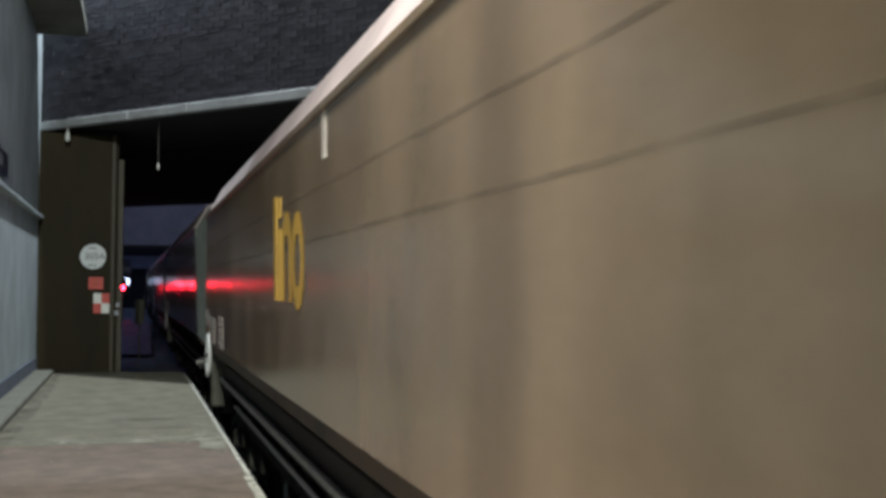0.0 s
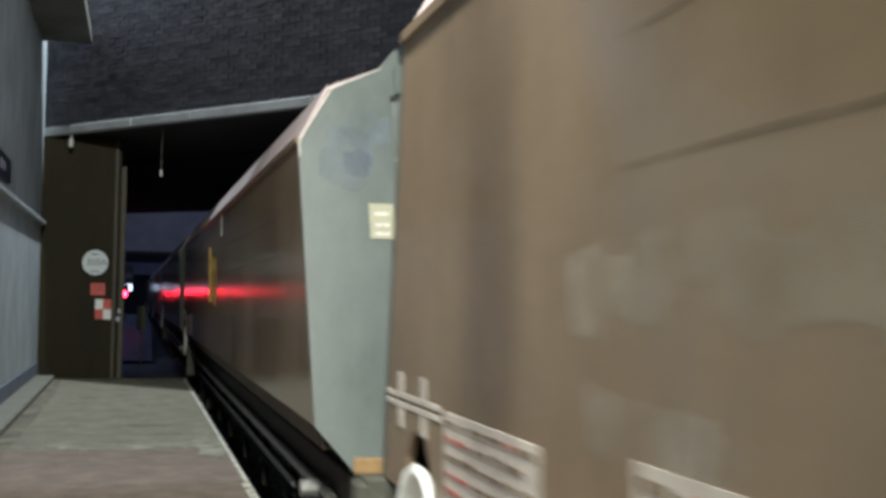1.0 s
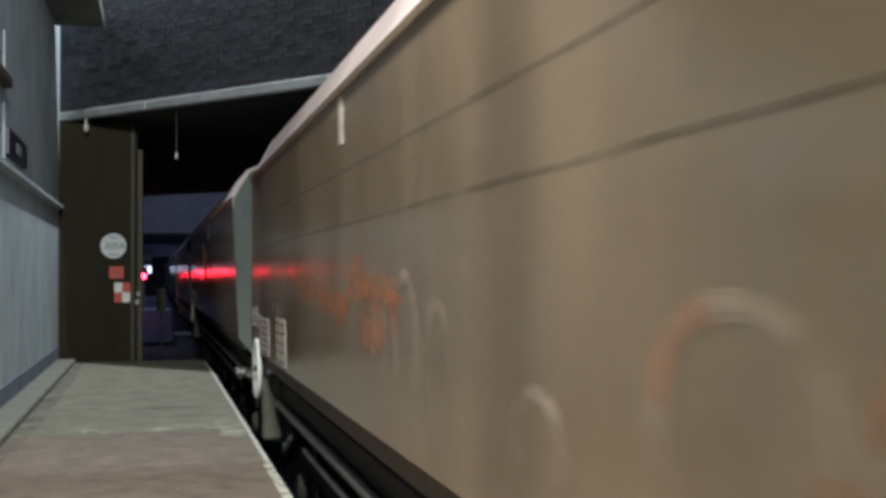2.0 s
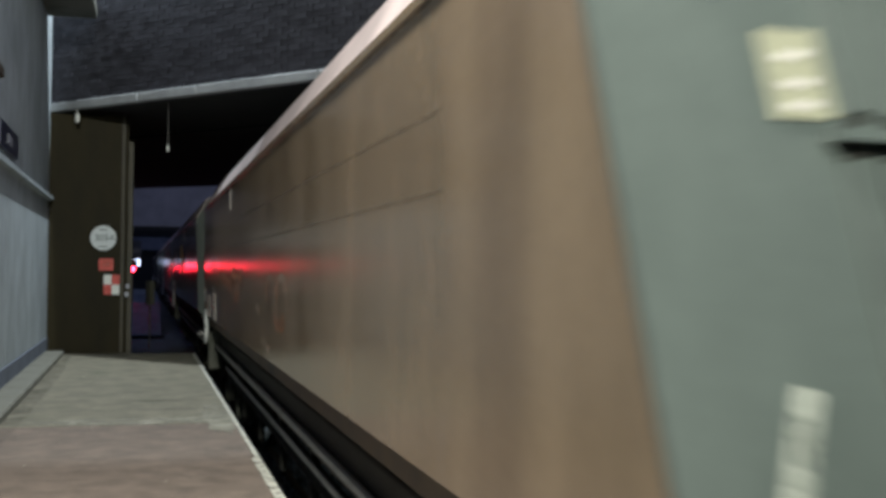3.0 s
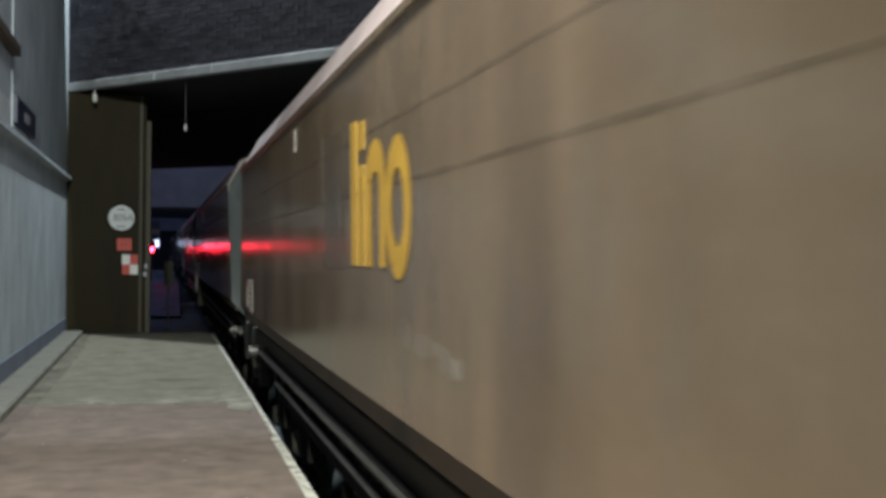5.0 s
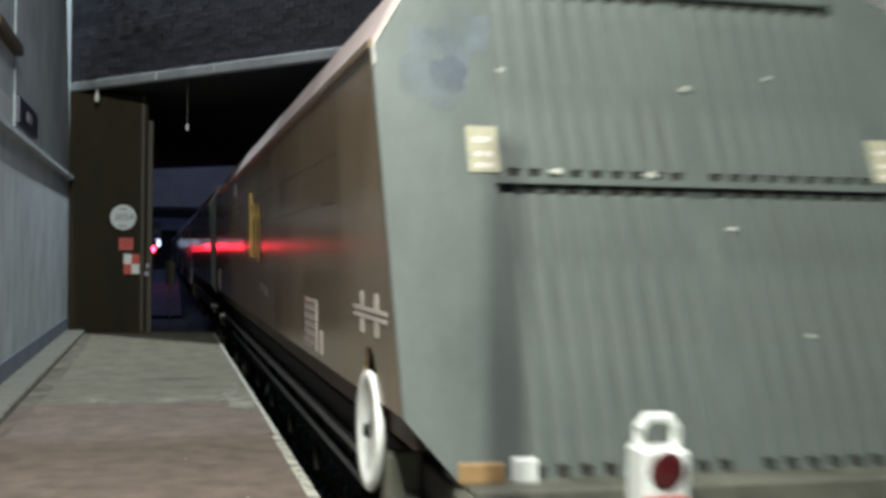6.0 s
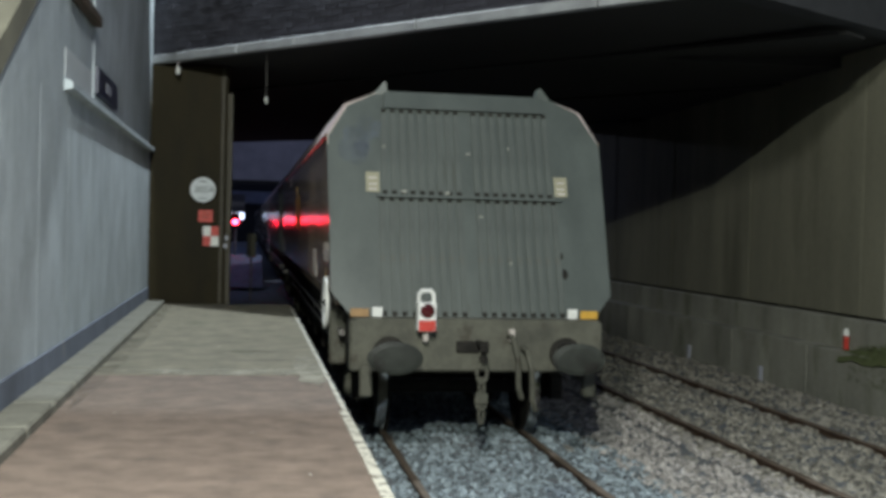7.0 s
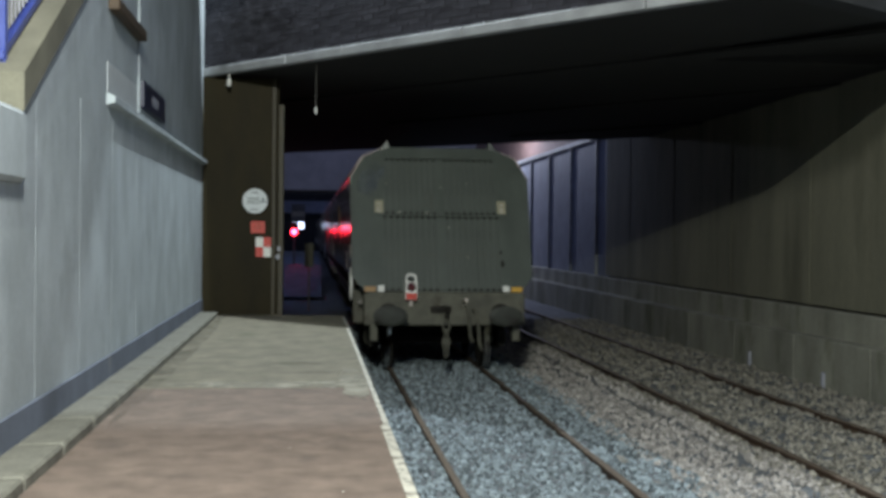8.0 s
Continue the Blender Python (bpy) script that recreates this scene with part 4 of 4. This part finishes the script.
        part("reflector", g, M_AMBER if s > 0 else M_TAN, w, "amber reflector plate")
    # brake wheel
    hwheel = part("brake_wheel", lathe(B(), [(0.0, 0.0), (0.03, 0.02), (0.20, -0.01), (0.225, -0.012), (0.26, 0.0), (0.272, 0.02), (0.26, 0.04), (0.225, 0.03), (0.2, 0.01), (0, 0.0)], 32, Matrix.Translation((-HW + 0.02, wheel_y, 1.36)) @ Matrix.Rotation(radians(-90), 4, "Y")), M_WHITE, w, "white painted brake handwheel", True)
    part("hub", lathe(B(), [(0, 0.05), (0.03, 0.045), (0.035, 0.0), (0, 0.0)], 12, Matrix.Translation((-HW + 0.02, wheel_y, 1.36)) @ Matrix.Rotation(radians(-90), 4, "Y")), M_GRIME, hwheel)
    part("wheel_bracket", box(B(), -HW + 0.03, -HW + 0.2, wheel_y - 0.26, wheel_y - 0.12, 0.75, 1.3, 0.02), M_BEAM, w)
    part("brake_valve", lathe(B(), [(0, 0.1), (0.05, 0.09), (0.06, 0.0), (0.04, -0.08), (0, -0.08)], 12, Matrix.Translation((-1.30, 1.25 if wheel_y > 5 else 15.8, 1.1)) @ Matrix.Rotation(radians(-90), 4, "Y")), M_PIPE, w, "bright worn brake valve")
    # inside cover
    part("load_floor", box(B(), -1.2, 1.2, 2.0, 16.3, 3.1, 3.14), M_GRIME, w)
    for by in (2.6, 14.4):
        bogie = part("bogie", box(B(), -0.95, 0.95, by - 0.2, by + 0.2, 0.45, 0.80, 0.03), M_GRIME, w)
        for s in (-1, 1):
            g = B()
            prism(g, [(by - 1.35, 0.38), (by - 1.1, 0.38), (by - 0.5, 0.26), (by + 0.5, 0.26), (by + 1.1, 0.38), (by + 1.35, 0.38), (by + 1.35, 0.62), (by + 0.6, 0.82), (by - 0.6, 0.82), (by - 1.35, 0.62)], 0, s * 0.98, s * 1.1)
            part("side_frame", g, M_GRIME, bogie)
            for a in (-0.9, 0.9):
                part("axle_box", lathe(B(), [(0, 0.06), (0.09, 0.05), (0.12, 0.0), (0.12, -0.1), (0, -0.1)], 14, Matrix.Translation((s * 1.12, by + a, 0.48)) @ Matrix.Rotation(radians(90 * s), 4, "Y")), M_BEAM, bogie)
        for a in (-0.9, 0.9):
            g = B()
            rod(g, (-0.95, 0, 0), (0.95, 0, 0), 0.075, 12)
            WHEEL_L = WHEEL.copy()
            WHEEL_L.transform(Matrix.Translation((-0.84, 0, 0)))
            WHEEL_R = WHEEL.copy()
            WHEEL_R.transform(Matrix.Translation((0.84, 0, 0)) @ Matrix.Rotation(math.pi, 4, "Z"))
            g.from_mesh(WHEEL_L)
            g.from_mesh(WHEEL_R)
            for x in (-0.86, 0.86):
                box(g, x - 0.004, x + 0.004, -0.03, 0.03, 0.2, 0.34)
            ws = part("wheelset", g, M_GRIME, bogie)
            ws.data.materials.append(M_TREAD)
            for p in ws.data.polygons:
                if 0.44 < math.hypot(p.center.y, p.center.z) < 0.475 and abs(p.normal.x) < 0.5:
                    p.material_index = 1
            ws.location = (0, by + a, 0.465)
    return w


def mark(name, mat, w, y0, y1, z0, z1, label="", off=0.003):
    g = B()
    box(g, -HW - off, -HW + 0.001, y0, y1, z0, z1)
    lean(g)
    return part(name, g, mat, w, label)


def h_mark(w, y0, y1, z):
    g = B()
    ya, yb = y0 + (y1 - y0) * 0.28, y0 + (y1 - y0) * 0.72
    x0, x1 = -HW - 0.003, -HW + 0.001
    box(g, x0, x1, y0, y1, z - 0.02, z - 0.003)
    box(g, x0, x1, y0, y1, z + 0.012, z + 0.03)
    for y in (ya, yb):
        box(g, x0, x1, y - 0.035, y + 0.035, z - 0.09, z - 0.0205)
        box(g, x0, x1, y - 0.035, y + 0.035, z + 0.0305, z + 0.10)
    lean(g)
    part("stencil_mark", g, M_PALE, w, "faded white stencilled axle mark")


def data_panel(w, y0, y1, z0, z1, rows=5):
    """Pale stencilled panel with broken dark and faded red rows that cannot be read."""
    p = mark("data_panel", M_PALE, w, y0, y1, z0, z1, "faded white data panel with unreadable rows")
    rp = random.Random(int(y0 * 100) + rows)
    step = (z1 - z0) / rows
    for i in range(rows):
        z = z0 + step * (i + 0.3)
        y = y1 - 0.03
        while y > y0 + 0.08:
            n = rp.uniform(0.05, 0.16)
            ya = max(y0 + 0.03, y - n)
            g = B()
            box(g, -HW - 0.006, -HW - 0.0035, ya, y, z, z + step * rp.uniform(0.16, 0.34))
            lean(g)
            part("print_line", g, M_REDFADE if rp.random() < 0.22 else M_SIDE, p)
            y = ya - rp.uniform(0.015, 0.05)


def arc_pts(cy, cz, ry, rz, a0, a1, n=14):
    return [(cy + ry * math.cos(radians(a0 + (a1 - a0) * i / n)), cz + rz * math.sin(radians(a0 + (a1 - a0) * i / n))) for i in range(n + 1)]


def stroke(bm, pts, width, place):
    """A flat painted stroke along 2D points; place(u, v) gives 3D."""
    l, r = [], []
    for i, p in enumerate(pts):
        a, b = pts[max(i - 1, 0)], pts[min(i + 1, len(pts) - 1)]
        d = Vector((b[0] - a[0], b[1] - a[1])).normalized()
        nrm = Vector((-d.y, d.x)) * width / 2
        l.append(bm.verts.new(place(p[0] + nrm.x, p[1] + nrm.y)))
        r.append(bm.verts.new(place(p[0] - nrm.x, p[1] - nrm.y)))
    for i in range(len(pts) - 1):
        bm.faces.new((l[i], l[i + 1], r[i + 1], r[i]))
    return bm


def side_place(off):
    return lambda u, v: (-HW - off - 0.03 * (v - Z0) / (Z1 - Z0), u, v)


def logo(w, y0, label):
    """Yellow block shapes standing for the maker's lettering; y0 is the far edge."""
    z = 2.10
    spec = ((0.0, 0.17, 0.0, 0.68), (0.22, 0.38, 0.0, 0.46), (0.22, 0.38, 0.53, 0.66))
    for a, b, c, d in spec:
        mark("yellow_bar", M_YELLOW, w, y0 - b, y0 - a, z + c, z + d, label)
    g = B()
    stroke(g, [(y0 - 0.50, z), (y0 - 0.50, z + 0.38)] + arc_pts(y0 - 0.66, z + 0.36, 0.16, 0.12, 20, 160, 8) + [(y0 - 0.82, z + 0.36), (y0 - 0.82, z)], 0.14, side_place(0.004))
    part("yellow_arch", g, M_YELLOW, w)
    g = B()
    stroke(g, arc_pts(y0 - 1.14, z + 0.24, 0.19, 0.22, -60, 300, 26), 0.13, side_place(0.004))
    part("yellow_ring", g, M_YELLOW, w)


BROWN = "dusty brown hopper wagon with grey ribbed end"
wagon_b = wagon(16.39, BROWN + " and orange spray marks")
others = [copy_thing(wagon_b, pose(0, 0, 0)) for _ in range(5)]
for i, w in enumerate(others):
    w["label"] = BROWN
wagon_a = others[0]
wagon_c = wagon(1.42, BROWN + ", last in train")
TRAIN = [(wagon_c, 0), (wagon_b, 1), (wagon_a, 2)] + [(w, 3 + i) for i, w in enumerate(others[1:])]

# marks that set the wagons apart
h_mark(wagon_c, 1.0, 1.85, 1.88)
data_panel(wagon_c, 3.25, 3.85, 1.56, 1.87, 6)
mark("stencil_mark", M_PALE, wagon_c, 3.02, 3.12, 1.56, 1.70)
data_panel(wagon_c, 15.12, 15.65, 1.54, 1.87, 6)
mark("red_label", M_REDFADE, wagon_c, 15.76, 15.92, 1.80, 1.832, "small red label")
mark("white_label", M_PALE, wagon_c, 15.75, 15.93, 1.58, 1.79)
mark("white_stripe", M_PALE, wagon_c, 11.12, 11.22, 2.845, 3.075 - 0.08, "white load line stripe")
logo(wagon_c, 8.75, "yellow lettering block")
for w in [wagon_b] + others:
    h_mark(w, 16.1, 16.85, 1.82)
    data_panel(w, 15.2, 16.05, 1.54, 1.84, 6)
    data_panel(w, 14.0, 14.65, 1.54, 1.88, 5)
    ys_ = 7.3 if w is wagon_a else 11.3
    mark("white_stripe", M_PALE, w, ys_, ys_ + 0.1, 2.82, 2.99 + 0.06, "white load line stripe")
logo(wagon_a, 9.45, "yellow lettering block")

# spray marks on the second last wagon
def spray(path, width, off, seed):
    """A ragged ribbon of spray along a line on the wagon side."""
    pts = []
    for p, q in zip(path, path[1:]):
        m = max(2, int(math.hypot(q[0] - p[0], q[1] - p[1]) / 0.025))
        pts += [(p[0] + (q[0] - p[0]) * k / m, p[1] + (q[1] - p[1]) * k / m) for k in range(m)]
    g = B()
    put = side_place(off)
    rows_ = []
    for k, (y, z) in enumerate(pts):
        up = width * (0.6 + 0.55 * noise.noise((k * 0.13, seed, 0)) + 0.35 * noise.noise((k * 0.6, seed, 2)))
        dn = width * (0.7 + 0.7 * noise.noise((k * 0.11, seed, 7)) + 0.6 * noise.noise((k * 0.5, seed, 9)))
        rows_.append((g.verts.new(put(y, z - max(0.004, dn))), g.verts.new(put(y, z + max(0.004, up)))))
    for (p0, p1), (q0, q1) in zip(rows_, rows_[1:]):
        g.faces.new((p0, q0, q1, p1))
    return g


ORANGE_LINE = [(13.35, 2.18), (12.9, 2.13), (12.4, 2.10), (11.8, 2.06), (11.5, 2.02), (11.3, 2.04), (11.2, 2.13), (11.05, 2.19), (10.9, 2.19), (10.77, 2.12), (10.5, 2.13), (10.0, 2.09)]
part("spray_haze", spray(ORANGE_LINE, 0.13, 0.0025, 3), M_HAZE, wagon_b, "thin orange overspray")
part("spray_mark", spray(ORANGE_LINE, 0.045, 0.005, 1), M_ORANGE, wagon_b, "faded orange spray paint")
part("spray_haze", spray([(10.95, 2.0), (10.6, 1.93), (10.3, 1.96)], 0.10, 0.004, 8), M_HAZE, wagon_b, "thin orange overspray")
LOOPS = ((7.45, 0.30, 0.21, 1.93, 0.055, 1), (6.75, 0.30, 0.20, 1.94, 0.06, 1), (9.95, 0.20, 0.24, 1.95, 0.05, 1),
         (10.45, 0.12, 0.22, 1.92, 0.035, 1), (9.45, 0.15, 0.2, 1.9, 0.04, 0), (8.45, 0.17, 0.12, 1.78, 0.05, 0))
for cy, ry, rz, cz, wd, warm in LOOPS:
    g = B()
    stroke(g, arc_pts(cy, cz, ry, rz, 215, -35, 24), wd, side_place(0.002))
    part("spray_loop", g, M_PALEHAZE, wagon_b, "faded pale spray paint loop")
    g = B()
    stroke(g, arc_pts(cy, cz, ry, rz, 200, -20, 24), wd * 0.45, side_place(0.0035))
    part("spray_loop", g, M_PALEHAZE, wagon_b, "faded pale spray paint loop")
    if warm:
        g = B()
        stroke(g, arc_pts(cy, cz, ry, rz, 75, 5, 12), wd * 0.9, side_place(0.005))
        part("spray_mark", g, M_HAZE, wagon_b, "faded orange spray paint")
part("spray_haze", spray([(7.2, 1.86), (6.9, 1.8), (6.6, 1.84)], 0.08, 0.004, 12), M_HAZE, wagon_b, "thin orange overspray")
part("spray_haze", spray([(8.2, 1.66), (7.9, 1.63), (7.5, 1.6)], 0.03, 0.004, 14), M_PALEHAZE, wagon_b, "faded pale spray paint")
for y_ in (10.55, 10.4, 10.1, 9.85, 9.6, 8.6, 8.3):
    part("drip", spray([(y_, 1.92), (y_ + 0.01, 1.78), (y_, 1.62)], 0.03, 0.003, y_), M_SMEAR, wagon_b)
part("pale_smear", spray([(15.0, 2.2), (14.3, 2.25), (13.8, 2.2)], 0.12, 0.002, 4), M_SMEAR, wagon_b, "pale dusty smear")
part("pale_smear", spray([(14.9, 1.95), (14.2, 1.9)], 0.10, 0.002, 6), M_SMEAR, wagon_b, "pale dusty smear")
part("pale_smear", spray([(7.6, 1.86), (6.6, 1.8)], 0.06, 0.002, 4), M_SMEAR, wagon_c, "pale dusty smear")
mark("repaint_patch", M_PATCH, wagon_c, 8.80, 9.75, 2.08, 2.80, "grey repainted patch", 0.0025)

# pale hand painted strokes on the end of the second last wagon
def end_place(u, v):
    return (u, rear(v) - 0.006, v)


g = B()
stroke(g, [(-1.11, 1.97), (-1.25, 1.60), (-1.10, 1.62)], 0.045, end_place)
stroke(g, arc_pts(-1.04, 1.585, 0.08, 0.10, 90, 450, 20), 0.034, end_place)
stroke(g, [(-0.955, 1.58), (-0.945, 1.46), (-0.965, 1.34)], 0.032, end_place)
stroke(g, [(-1.08, 1.41), (-1.02, 1.47)], 0.03, end_place)
part("spray_mark", g, M_CHALK, wagon_b, "pale hand painted strokes")

# tail lamp hung on the last wagon
tl = tagged(empty("tail_lamp"), "white tail lamp with dark red lens on wagon end", "lamp")
TX, TZ = -0.53, 1.175
g = B()
box(g, TX - 0.09, TX + 0.09, -0.26, -0.09, TZ, TZ + 0.28, 0.015)
lampbody = part("body", g, M_WHITE, tl)
g = B()
tube(g, [(TX - 0.07, -0.17, TZ + 0.27), (TX - 0.07, -0.17, TZ + 0.35), (TX - 0.045, -0.17, TZ + 0.385), (TX + 0.045, -0.17, TZ + 0.385), (TX + 0.07, -0.17, TZ + 0.35), (TX + 0.07, -0.17, TZ + 0.27)], 0.022, 8)
part("handle", g, M_WHITE, tl, "white carrying handle")
g = B()
lathe(g, [(0, 0.012), (0.05, 0.01), (0.068, 0.004), (0.072, -0.01), (0, -0.01)], 24, Matrix.Translation((TX, -0.262, TZ + 0.20)) @ Matrix.Rotation(radians(90), 4, "X"))
part("lens", g, M_REDLENS, tl, "dark red lens")
g = B()
box(g, TX - 0.08, TX + 0.08, -0.266, -0.2605, TZ + 0.01, TZ + 0.11)
part("panel", g, M_RED, tl, "bright red reflective panel")
g = B()
box(g, TX - 0.025, TX + 0.025, -0.20, 0.0, TZ - 0.10, TZ - 0.002, 0.008)
part("bracket", g, M_PALE, tl)

# dark brick face of the bridge, brick by brick near the camera
BR = [mesh_of("brick", box(B(), 0.004, 0.211 - 0.004 * k, -0.012 - 0.003 * k, 0.0, 0.004, 0.071), M_BRICKD) for k in range(3)]
count, rest = 0, []
rnd = random.Random(9)
for r in range(38):
    z = BZ + 0.10 + r * 0.075
    for c in range(46):
        s = -0.9 + c * 0.215 + (0.107 if r % 2 else 0)
        near = 1.5 < s < 6.3 and r < 14
        if near and count < 300:
            ob = new("brick", BR[rnd.randrange(3)])
            ob.parent = bridge
            ob.matrix_basis = Matrix.Translation((-1.73, 16.62, 0)) @ Matrix.Rotation(ang, 4, "Z") @ Matrix.Translation((s, 0, z))
            count += 1
        else:
            rest.append((s, z, rnd.uniform(0.008, 0.018)))
vs, fs = [], []
for s, z, d in rest:
    k = len(vs)
    vs += [(s + a, b, z + c) for a in (0.004, 0.209) for b in (-d, 0.0) for c in (0.004, 0.071)]
    fs += [[k + i for i in q] for q in ((0, 1, 3, 2), (4, 6, 7, 5), (0, 4, 5, 1), (0, 2, 6, 4), (1, 5, 7, 3))]
me = bpy.data.meshes.new("brickwork")
me.from_pydata(vs, [], fs)
me.materials.append(M_BRICKD)
ob = tagged(new("brickwork", me), kind="stuff")
ob.parent = bridge
ob.matrix_basis = Matrix.Translation((-1.73, 16.62, 0)) @ Matrix.Rotation(ang, 4, "Z")

SPEED, PITCH, TAIL_7 = 6.9, 18.0, 9.41


def motions():
    times = [i * 0.5 for i in range(17)]
    # small unevenness of the train's pace, in metres, half second by half second
    lead = {0: -0.08, 0.5: -0.30, 6.5: -0.08, 7: 0.18, 7.5: 0.15, 8: 0.12}

    def run(t):
        return TAIL_7 + SPEED * (t - 7) + lead.get(t, 0.0)
    for w, k in TRAIN:
        walk(w, [(t, pose(TRACK_X, run(t) + PITCH * k, RAIL_Z)) for t in times])
    walk(tl, [(t, pose(TRACK_X, run(t) + 0.42, RAIL_Z)) for t in times])
    turn = math.degrees(SPEED / 0.465)
    spins = [i / 15 for i in range(121)]
    for w, k in TRAIN[:3]:
        for o in w.children_recursive:
            if o.name.startswith("wheelset"):
                x, y, z = o.location
                walk(o, [(t, pose(x, y, z, -turn * t)) for t in spins])


motions()
